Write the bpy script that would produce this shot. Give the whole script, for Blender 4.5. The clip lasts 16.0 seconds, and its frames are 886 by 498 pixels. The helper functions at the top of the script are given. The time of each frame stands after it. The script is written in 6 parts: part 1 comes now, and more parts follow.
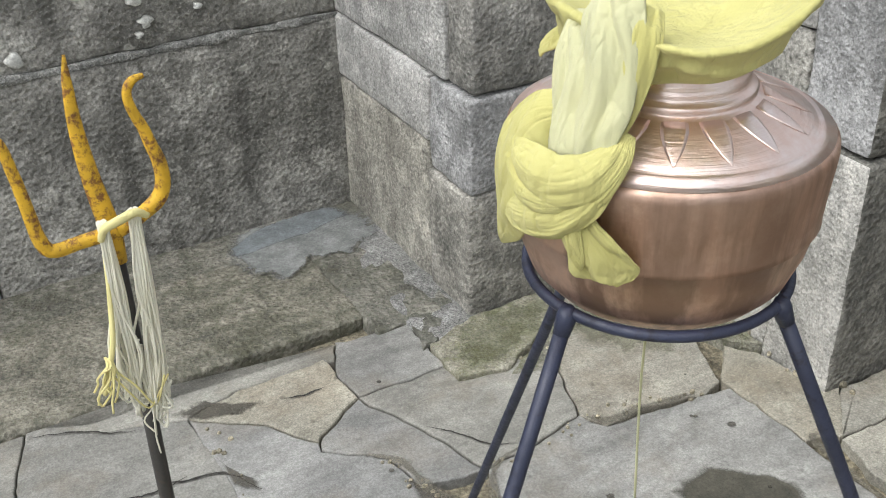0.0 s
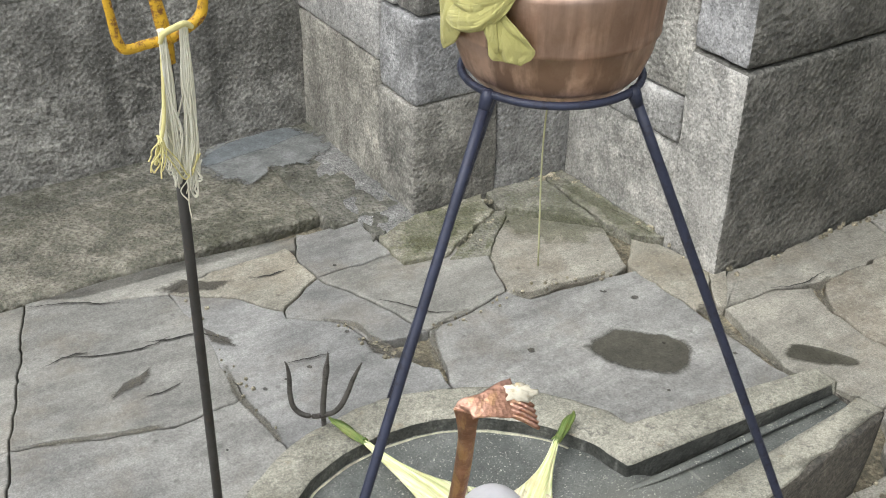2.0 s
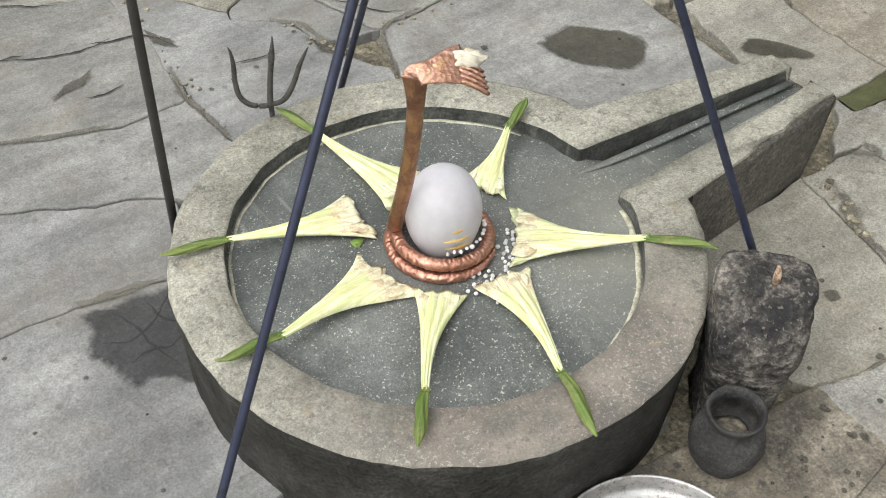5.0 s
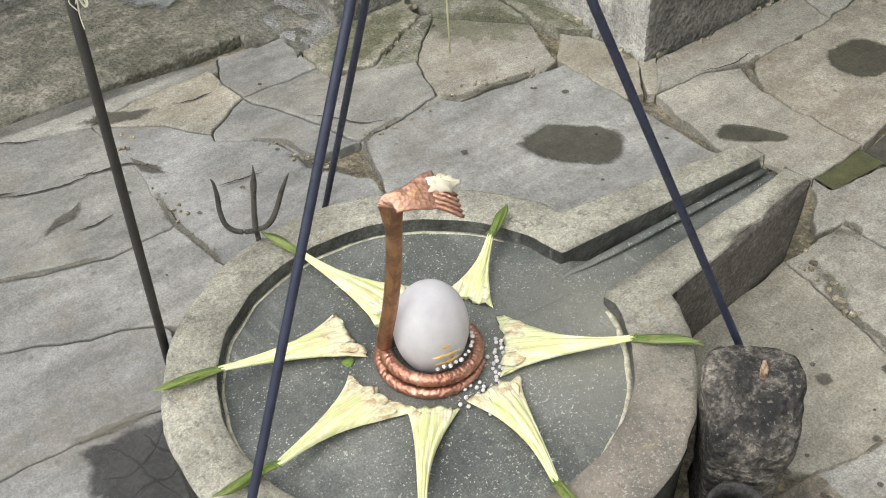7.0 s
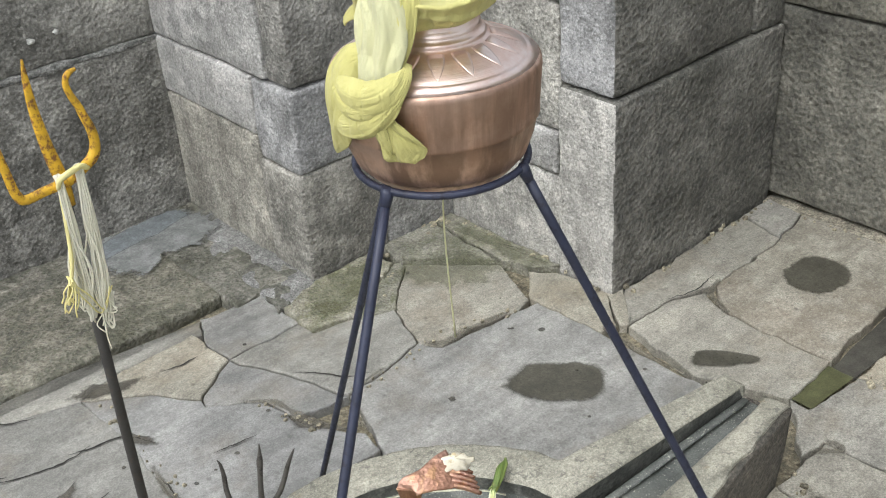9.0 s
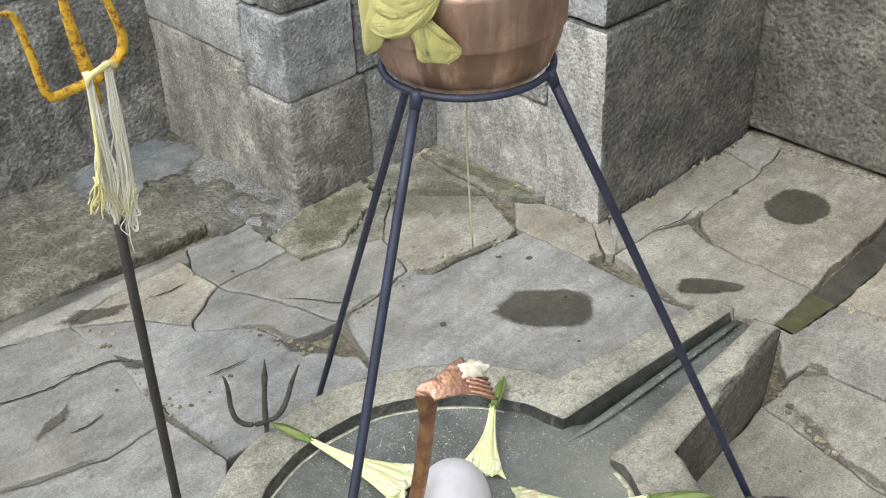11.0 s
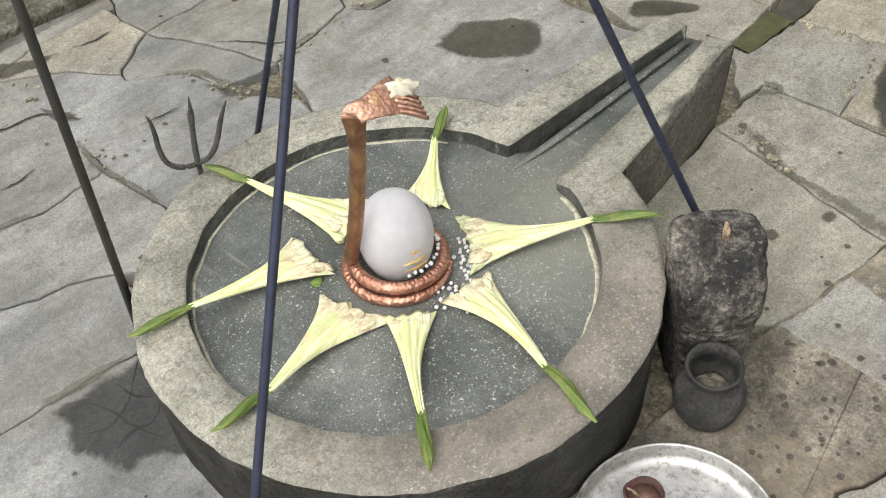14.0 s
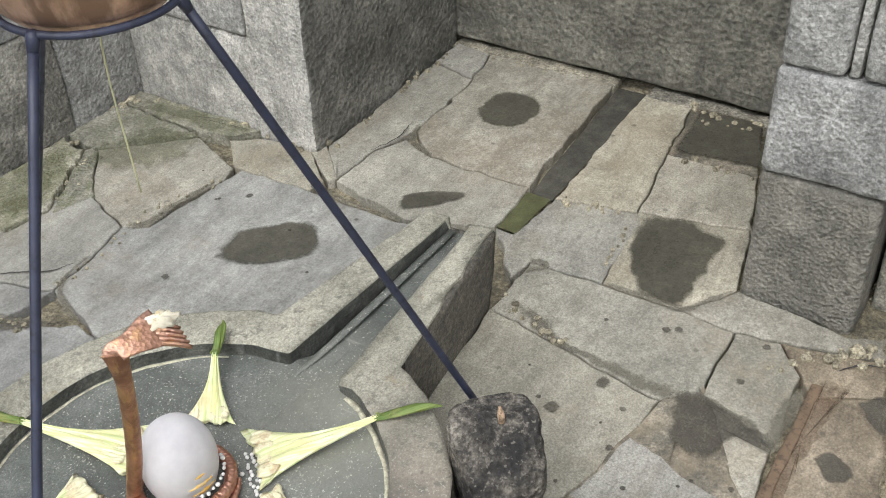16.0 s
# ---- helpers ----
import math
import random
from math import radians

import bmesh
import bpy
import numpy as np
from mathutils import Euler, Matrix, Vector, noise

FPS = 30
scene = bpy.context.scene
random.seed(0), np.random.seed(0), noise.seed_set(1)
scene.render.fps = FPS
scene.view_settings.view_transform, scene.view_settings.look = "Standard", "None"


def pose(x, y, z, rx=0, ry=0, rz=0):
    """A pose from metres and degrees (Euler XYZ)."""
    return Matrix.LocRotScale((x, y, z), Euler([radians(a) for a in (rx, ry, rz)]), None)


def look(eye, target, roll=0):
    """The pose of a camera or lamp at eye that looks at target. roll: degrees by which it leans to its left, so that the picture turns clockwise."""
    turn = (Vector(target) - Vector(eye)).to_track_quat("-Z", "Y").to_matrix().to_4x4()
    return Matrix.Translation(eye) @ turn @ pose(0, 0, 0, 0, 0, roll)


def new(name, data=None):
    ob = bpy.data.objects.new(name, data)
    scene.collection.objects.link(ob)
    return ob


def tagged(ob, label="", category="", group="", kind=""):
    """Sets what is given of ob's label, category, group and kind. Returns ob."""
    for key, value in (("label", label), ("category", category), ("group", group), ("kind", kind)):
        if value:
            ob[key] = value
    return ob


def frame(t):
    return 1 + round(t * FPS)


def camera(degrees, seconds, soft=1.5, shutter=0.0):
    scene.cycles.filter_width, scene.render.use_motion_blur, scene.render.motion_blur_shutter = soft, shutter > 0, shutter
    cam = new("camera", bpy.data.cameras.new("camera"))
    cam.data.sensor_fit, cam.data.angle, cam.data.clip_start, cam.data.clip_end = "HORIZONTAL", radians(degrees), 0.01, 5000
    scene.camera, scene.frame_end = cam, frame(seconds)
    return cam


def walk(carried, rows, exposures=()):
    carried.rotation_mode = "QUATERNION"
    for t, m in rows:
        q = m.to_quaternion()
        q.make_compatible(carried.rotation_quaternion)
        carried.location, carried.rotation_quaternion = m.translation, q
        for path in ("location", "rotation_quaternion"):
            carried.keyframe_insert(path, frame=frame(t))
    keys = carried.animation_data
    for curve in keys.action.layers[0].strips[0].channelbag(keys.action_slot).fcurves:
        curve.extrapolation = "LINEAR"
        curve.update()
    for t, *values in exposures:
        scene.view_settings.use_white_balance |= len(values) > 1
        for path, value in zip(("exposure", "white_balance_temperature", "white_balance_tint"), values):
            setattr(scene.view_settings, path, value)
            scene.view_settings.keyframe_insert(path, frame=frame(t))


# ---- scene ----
cam = camera(44.4, 16.0, soft=1.0)
EXPOSURE, SKY, SUN = 1.03, 0.122, 0.75
PATH = [
    (0, (-0.502, -0.616, 1.567), (0.333, 0.875, 0.528), -1.4),
    (0.5, (-0.580, -0.752, 1.609), (0.285, 0.701, 0.541), -1.2),
    (1, (-0.646, -0.851, 1.620), (0.251, 0.616, 0.598), -0.2),
    (1.5, (-0.727, -0.953, 1.617), (0.182, 0.514, 0.605), 0.3),
    (2, (-0.747, -0.995, 1.591), (0.175, 0.422, 0.524), 1.0),
    (2.5, (-0.762, -1.013, 1.569), (0.170, 0.335, 0.424), 2.1),
    (3, (-0.759, -1.029, 1.531), (0.177, 0.245, 0.306), 3.1),
    (3.5, (-0.759, -1.032, 1.508), (0.139, 0.177, 0.192), 3.0),
    (4, (-0.760, -1.034, 1.490), (0.091, 0.115, 0.091), 3.0),
    (4.2, (-0.761, -1.039, 1.479), (0.074, 0.085, 0.051), 3.0),
    (6.3, (-0.721, -1.020, 1.524), (0.131, 0.145, 0.140), 0.6),
    (6.5, (-0.716, -1.023, 1.534), (0.144, 0.154, 0.165), 0.1),
    (7, (-0.716, -1.031, 1.546), (0.166, 0.179, 0.221), -2.0),
    (7.5, (-0.722, -1.028, 1.547), (0.150, 0.222, 0.252), -5.4),
    (8, (-0.781, -1.019, 1.637), (0.112, 0.307, 0.436), -7.2),
    (8.5, (-0.768, -1.013, 1.672), (0.249, 0.353, 0.624), -5.4),
    (8.7, (-0.764, -0.997, 1.686), (0.301, 0.340, 0.647), -5.1),
    (10.8, (-0.872, -0.947, 1.677), (0.282, 0.303, 0.626), -2.4),
    (11, (-0.869, -0.947, 1.648), (0.256, 0.277, 0.535), -2.4),
    (11.5, (-0.852, -0.940, 1.577), (0.212, 0.203, 0.328), -2.5),
    (12, (-0.850, -0.947, 1.544), (0.143, 0.122, 0.176), -3.1),
    (12.5, (-0.852, -0.954, 1.530), (0.101, 0.067, 0.098), -2.9),
    (13, (-0.838, -0.957, 1.514), (0.082, 0.023, 0.033), -2.7),
    (13.5, (-0.828, -0.957, 1.533), (0.097, 0.027, 0.058), -3.3),
    (14, (-0.811, -0.961, 1.539), (0.144, 0.037, 0.092), -4.4),
    (14.5, (-0.798, -0.969, 1.563), (0.222, 0.041, 0.170), -5.1),
    (15, (-0.783, -0.977, 1.582), (0.322, 0.029, 0.253), -4.7),
    (15.5, (-0.779, -0.993, 1.604), (0.437, -0.033, 0.339), -3.5),
    (16, (-0.757, -1.028, 1.608), (0.566, -0.164, 0.383), -2.3),
]
walk(cam, [(t, look(eye, target, roll)) for t, eye, target, roll in PATH], [(t, EXPOSURE, kelvin, 10) for t, kelvin in ((0.0, 6230), (4.0, 6230), (6.5, 6390), (7.5, 6380), (8.5, 6230), (11.0, 6150), (12.5, 6410), (14.5, 6410), (16.0, 6260))])

# ---- sky and sun: a bright overcast day ----
world = bpy.data.worlds.new("overcast_sky")
scene.world = world
world.use_nodes = True
wn, wl = world.node_tree.nodes, world.node_tree.links
sky = wn.new("ShaderNodeTexSky")
sky.sky_type, sky.sun_disc = "NISHITA", False
sky.sun_elevation, sky.sun_rotation = radians(58), radians(-95)
sky.air_density, sky.dust_density = 1.0, 4.0
grey = wn.new("ShaderNodeHueSaturation")
grey.inputs["Saturation"].default_value = 0.22
wl.new(sky.outputs["Color"], grey.inputs["Color"])
wl.new(grey.outputs["Color"], wn["Background"].inputs["Color"])
wn["Background"].inputs["Strength"].default_value = SKY
sun = new("sun", bpy.data.lights.new("sun", "SUN"))
sun.data.energy, sun.data.angle, sun.data.color = SUN, radians(85), (1.0, 0.97, 0.92)
sun.matrix_world = look((-3.2, -0.3, 5.2), (0, 0, 0))


# ---- materials ----
class Nodes:
    def __init__(self, name):
        self.mat = bpy.data.materials.new(name)
        self.mat.use_nodes = True
        self.n, self.l = self.mat.node_tree.nodes, self.mat.node_tree.links
        self.bsdf = self.n["Principled BSDF"]

    def add(self, kind, **values):
        node = self.n.new(kind)
        for key, value in values.items():
            self.set(node, key, value)
        return node

    def set(self, node, key, value):
        slot = node.inputs[key.replace("_", " ")]
        if hasattr(value, "is_output"):
            self.l.new(value, slot)
        else:
            slot.default_value = value

    def spot(self):
        """The place on the surface, shifted for each object."""
        geo, info = self.n.new("ShaderNodeNewGeometry"), self.n.new("ShaderNodeObjectInfo")
        mul = self.n.new("ShaderNodeMath")
        mul.operation = "MULTIPLY"
        self.l.new(info.outputs["Random"], mul.inputs[0])
        mul.inputs[1].default_value = 23.0
        plus = self.n.new("ShaderNodeVectorMath")
        self.l.new(geo.outputs["Position"], plus.inputs[0])
        self.l.new(mul.outputs[0], plus.inputs[1])
        self.random = info.outputs["Random"]
        return plus.outputs[0]

    def noise(self, where, scale, detail=5.0, rough=0.6, stretch=None):
        if stretch:
            m = self.n.new("ShaderNodeMapping")
            self.l.new(where, m.inputs["Vector"])
            m.inputs["Scale"].default_value = stretch
            where = m.outputs[0]
        t = self.add("ShaderNodeTexNoise", Vector=where, Scale=scale, Detail=detail, Roughness=rough)
        return t.outputs[0]

    def cells(self, where, scale):
        t = self.add("ShaderNodeTexVoronoi", Vector=where, Scale=scale)
        return t.outputs["Distance"]

    def ramp(self, fac, *stops):
        r = self.n.new("ShaderNodeValToRGB")
        self.l.new(fac, r.inputs[0])
        el = r.color_ramp.elements
        while len(el) < len(stops):
            el.new(0.5)
        for e, (at, c) in zip(el, stops):
            e.position = at
            e.color = (c, c, c, 1) if isinstance(c, (int, float)) else (*c, 1)
        return r.outputs[0]

    def mix(self, fac, a, b, how="MIX"):
        m = self.n.new("ShaderNodeMix")
        m.data_type, m.blend_type = "RGBA", how
        for slot, value in ((m.inputs[0], fac), (m.inputs[6], a), (m.inputs[7], b)):
            if hasattr(value, "is_output"):
                self.l.new(value, slot)
            else:
                slot.default_value = value if isinstance(value, float) else (*value, 1)
        return m.outputs[2]

    def math(self, how, a, b=0.0):
        m = self.n.new("ShaderNodeMath")
        m.operation = how
        for slot, value in ((m.inputs[0], a), (m.inputs[1], b)):
            if hasattr(value, "is_output"):
                self.l.new(value, slot)
            else:
                slot.default_value = value
        return m.outputs[0]

    def bump(self, height, distance, strength=1.0, before=None):
        b = self.add("ShaderNodeBump", Height=height, Distance=distance, Strength=strength)
        if before:
            self.l.new(before, b.inputs["Normal"])
        return b.outputs[0]

    def done(self, color, rough, normal=None, metal=0.0, **more):
        self.set(self.bsdf, "Base Color", color if hasattr(color, "is_output") else (*color, 1))
        self.set(self.bsdf, "Roughness", rough)
        self.set(self.bsdf, "Metallic", metal)
        if normal:
            self.set(self.bsdf, "Normal", normal)
        for key, value in more.items():
            self.set(self.bsdf, key, value)
        return self.mat


def stone(name, dark, mid, light, patch=3.0, grain=170.0, algae=(0.04, 0.045, 0.04), algae_much=0.5, algae_scale=34.0, relief=0.004, rough=0.85, spread=0.25, pale=0.0, drip=0.0, speck=1.0, mott=0.6, pocks=0.0, rust=0.0, peck=1.0, fleck=0.0, pits=0.0, pit_size=70.0):
    """Weathered stone: broad patches, mineral grain, spots of black algae and pale lichen, pecked relief also shaded in
    the colour.
    """
    m = Nodes(name)
    p = m.spot()
    broad, fine = m.noise(p, patch, 8, 0.65), m.noise(p, grain, 5, 0.75)
    color = m.ramp(broad, (0.38, dark), (0.5, mid), (0.63, light))
    mottle = m.noise(p, 58.0, 10, 0.75)
    color = m.mix(1.0, color, m.ramp(mottle, (0.4, 1.0 - 0.4 * mott), (0.5, 1.0), (0.6, 1.0 + 0.34 * mott)), "MULTIPLY")
    if pits:
        bent = m.n.new("ShaderNodeVectorMath")
        bent.operation = "MULTIPLY_ADD"
        m.l.new(m.add("ShaderNodeTexNoise", Vector=p, Scale=60.0, Detail=3.0).outputs["Color"], bent.inputs[0])
        bent.inputs[1].default_value = (0.016, 0.016, 0.016)
        m.l.new(p, bent.inputs[2])
        dents = m.cells(bent.outputs[0], pit_size)
        # Relief shade in the colour: dents darker, ridges lighter, as soft light shows little.
        color = m.mix(1.0, color, m.ramp(dents, (0.12, 1.0 - 0.55 * pits), (0.34, 1.0), (0.7, 1.0 + 0.3 * pits)), "MULTIPLY")
    color = m.mix(1.0, color, m.ramp(fine, (0.38, 1.0 - 0.5 * speck), (0.5, 1.0), (0.62, 1.0 + 0.55 * speck)), "MULTIPLY")
    streak = m.noise(p, 5.0, 6, 0.7, (1.0, 3.2, 1.6))
    color = m.mix(0.6, color, m.ramp(streak, (0.38, 0.65), (0.5, 1.0), (0.62, 1.3)), "MULTIPLY")
    spots = m.ramp(m.noise(p, algae_scale, 6, 0.75), (0.45, 0.0), (0.56, 1.0))
    where = m.ramp(m.noise(p, 1.9, 4), (0.35, 0.15), (0.65, 1.0))
    color = m.mix(m.math("MULTIPLY", m.math("MULTIPLY", spots, where), algae_much), color, algae)
    if rust:
        color = m.mix(m.math("MULTIPLY", m.ramp(m.noise(p, 3.4, 7, 0.7), (0.5, 0.0), (0.62, 1.0)), rust), color, (0.2, 0.165, 0.115))
    if pocks:
        hole = m.math("MULTIPLY", m.ramp(m.cells(p, 21.0), (0.09, 1.0), (0.19, 0.0)), m.ramp(m.noise(p, 13.0, 3), (0.5, 0.0), (0.56, 1.0)))
        color = m.mix(m.math("MULTIPLY", hole, pocks), color, (0.05, 0.047, 0.04))
    if drip:
        run = m.ramp(m.noise(p, 6.0, 4, 0.6, (1.0, 1.0, 0.12)), (0.5, 0.0), (0.62, 1.0))
        color = m.mix(m.math("MULTIPLY", m.math("MULTIPLY", run, m.ramp(broad, (0.35, 1.0), (0.6, 0.3))), drip), color, (0.05, 0.05, 0.045))
    if pale:
        lichen = m.ramp(m.noise(p, 15.0, 3, 0.5), (0.66, 0.0), (0.7, 1.0))
        color = m.mix(m.math("MULTIPLY", lichen, pale), color, (0.5, 0.5, 0.46))
    if fleck:
        holes = m.ramp(m.noise(p, 95.0, 4, 0.6), (0.57, 0.0), (0.61, 1.0))
        color = m.mix(m.math("MULTIPLY", holes, fleck), color, tuple(v * 1.3 for v in algae))
        crumbs = m.ramp(m.noise(p, 120.0, 4, 0.6), (0.58, 0.0), (0.62, 1.0))
        color = m.mix(m.math("MULTIPLY", crumbs, fleck * 0.8), color, tuple(min(0.7, v * 1.12) for v in light))
    tone = m.ramp(m.random, (0.0, (1.0 - spread, 1.0 - spread, 1.0 - 0.8 * spread)), (1.0, (1.0 + 1.4 * spread, 1.0 + spread, 1.0 + 0.1 * spread)))
    color = m.mix(1.0, color, tone, "MULTIPLY")
    n = m.bump(m.noise(p, 30.0, 6, 0.6), relief * 1.5)
    if pits:
        n = m.bump(dents, relief * 0.9, 0.8, n)
    n = m.bump(m.cells(p, grain * 0.55), relief * peck, 0.8, n)
    n = m.bump(fine, relief * 0.35, 0.8, n)
    return m.done(color, m.ramp(broad, (0.3, rough - 0.08), (0.7, min(1.0, rough + 0.08))), n)


STAINED = stone("stained_granite", (0.172, 0.172, 0.158), (0.276, 0.274, 0.256), (0.416, 0.413, 0.386), 2.4, 130, algae=(0.07, 0.07, 0.062), algae_much=0.72, algae_scale=24.0, relief=0.0045, spread=0.1, pale=0.6, drip=0.7, speck=0.6, mott=0.45, fleck=0.4, pits=0.4, pit_size=75.0)
GRANITE = stone("pale_granite", (0.296, 0.296, 0.284), (0.401, 0.4, 0.385), (0.499, 0.497, 0.482), 3.5, 170, algae_much=0.5, algae_scale=17.0, relief=0.003, spread=0.08, drip=0.35, speck=0.5, mott=0.4, fleck=0.35, pits=0.15, pit_size=95.0)
JAMB_PALE = stone("bluish_grey_dressed_granite", (0.207, 0.209, 0.201), (0.285, 0.287, 0.276), (0.363, 0.363, 0.35), 4.5, 170, algae_much=0.4, algae_scale=20.0, relief=0.0035, spread=0.06, drip=0.2, speck=0.6, mott=0.4, fleck=0.35, pits=0.25, pit_size=70.0)
BROWN = stone("brown_granite", (0.225, 0.221, 0.202), (0.338, 0.332, 0.306), (0.45, 0.443, 0.41), 3.5, 150, algae_much=0.5, algae_scale=20.0, relief=0.004, spread=0.1, drip=0.5, speck=0.5, mott=0.4, fleck=0.35, pits=0.25, pit_size=85.0)
PECKED = stone("pecked_brown_granite", (0.116, 0.111, 0.0915), (0.165, 0.16, 0.132), (0.232, 0.224, 0.187), 3.0, 105, algae_much=0.4, algae_scale=30.0, relief=0.006, spread=0.05, drip=0.4, speck=0.5, mott=0.4, fleck=0.35, pits=0.5, pit_size=52.0)
SLAB = stone("grey_paving_slate", (0.21, 0.206, 0.178), (0.28, 0.272, 0.237), (0.36, 0.349, 0.302), 2.6, 230, algae=(0.1, 0.098, 0.082), algae_much=0.3, algae_scale=20.0, relief=0.003, rough=0.7, spread=0.1, speck=0.6, mott=0.3, pocks=0.5, rust=0.35, peck=0.25, fleck=0.42)
SLATE = stone("bluish_grey_paving_slate", (0.19, 0.191, 0.178), (0.255, 0.255, 0.237), (0.328, 0.326, 0.302), 2.6, 230, algae=(0.1, 0.1, 0.09), algae_much=0.3, algae_scale=14.0, relief=0.003, rough=0.68, spread=0.08, speck=0.45, mott=0.28, pocks=0.4, rust=0.3, peck=0.2, fleck=0.25)
TAN = stone("tan_paving_stone", (0.228, 0.214, 0.172), (0.312, 0.296, 0.240), (0.40, 0.378, 0.312), 4.0, 220, algae=(0.12, 0.11, 0.083), algae_much=0.35, algae_scale=18.0, relief=0.0032, rough=0.78, spread=0.1, speck=0.6, mott=0.35, pocks=0.6, rust=0.45, peck=0.25, fleck=0.5)
SOOTY = stone("sooty_paving_stone", (0.0748, 0.0651, 0.0502), (0.189, 0.167, 0.128), (0.317, 0.286, 0.227), 5.0, 200, algae_much=0.75, algae_scale=16.0, relief=0.0035, rough=0.75, spread=0.05, speck=0.7, mott=0.7, pocks=0.95, rust=0.7, peck=0.25, fleck=0.3)
MOSSY = stone("mossy_kerb_stone", (0.112, 0.112, 0.0912), (0.185, 0.182, 0.152), (0.28, 0.273, 0.232), 7.0, 120, algae=(0.075, 0.077, 0.052), algae_much=0.88, algae_scale=30.0, relief=0.006, spread=0.08, speck=0.6, mott=0.55, fleck=0.4, pits=0.3, pit_size=80.0)
RUSTY = stone("brown_stained_paving_stone", (0.125, 0.103, 0.074), (0.2, 0.168, 0.122), (0.30, 0.258, 0.195), 5.0, 200, algae=(0.07, 0.055, 0.04), algae_much=0.5, algae_scale=14.0, relief=0.0035, rough=0.8, spread=0.04, speck=0.6, mott=0.5, pocks=0.8, rust=0.5, peck=0.25, fleck=0.35)
MOSS_STONE = stone("tan_stone_with_moss", (0.168, 0.165, 0.127), (0.252, 0.245, 0.199), (0.329, 0.317, 0.264), 6.0, 180, algae=(0.1, 0.11, 0.045), algae_much=0.7, algae_scale=15.0, relief=0.005, spread=0.06, speck=0.6, fleck=0.4)
JAMB = stone("smooth_brown_granite", (0.15, 0.142, 0.117), (0.202, 0.192, 0.161), (0.262, 0.249, 0.211), 4.0, 190, algae_much=0.35, algae_scale=14.0, relief=0.007, spread=0.0, speck=0.5, mott=0.35, pocks=0.7, fleck=0.3, drip=0.3)
# Darker granite for the pier: shade on its long face put into the colour.
PIER = stone("pecked_granite_shade_side", (0.126, 0.123, 0.103), (0.189, 0.182, 0.157), (0.268, 0.259, 0.225), 4.0, 120, algae_much=0.5, algae_scale=34.0, relief=0.006, spread=0.0, drip=0.4, speck=0.5, mott=0.4, fleck=0.4, pits=0.5, pit_size=56.0)
CEMENT = stone("grey_cement", (0.185, 0.186, 0.175), (0.244, 0.245, 0.231), (0.311, 0.311, 0.294), 5.0, 240, algae_much=0.55, relief=0.004, spread=0.05, fleck=0.4)
BED = stone("muddy_joint_bed", (0.11, 0.104, 0.084), (0.175, 0.165, 0.134), (0.25, 0.235, 0.192), 6.0, 120, algae_much=0.5, relief=0.006)
# The low tone holds the shade below the rim as well as oil.
ALTAR_SIDE = stone("shaded_oily_altar_stone", (0.026, 0.025, 0.022), (0.043, 0.041, 0.036), (0.068, 0.065, 0.057), 7.0, 200, algae_much=0.5, relief=0.003, rough=0.85, spread=0.0, speck=0.6)
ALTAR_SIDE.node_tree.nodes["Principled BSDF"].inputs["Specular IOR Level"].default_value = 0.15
# Colour carries the shadow on this recessed wall besides the damp.
BASIN_WALL = stone("damp_shaded_basin_wall_stone", (0.05, 0.052, 0.044), (0.085, 0.087, 0.074), (0.13, 0.131, 0.112), 9.0, 200, algae_much=0.4, relief=0.003, rough=0.7, spread=0.0, speck=0.6)
# Stone like the rim's, coloured darker because this side lies in shade.
SPOUT_SIDE = stone("shaded_brown_spout_stone", (0.09, 0.081, 0.0648), (0.129, 0.116, 0.0942), (0.18, 0.164, 0.134), 8.0, 150, algae_much=0.4, relief=0.003, rough=0.8, spread=0.0, fleck=0.3, pits=0.3)
CHIP = stone("broken_stone_chips", (0.16, 0.152, 0.125), (0.25, 0.238, 0.198), (0.36, 0.345, 0.29), 9.0, 150, algae_much=0.5, relief=0.004, spread=0.2, fleck=0.3)


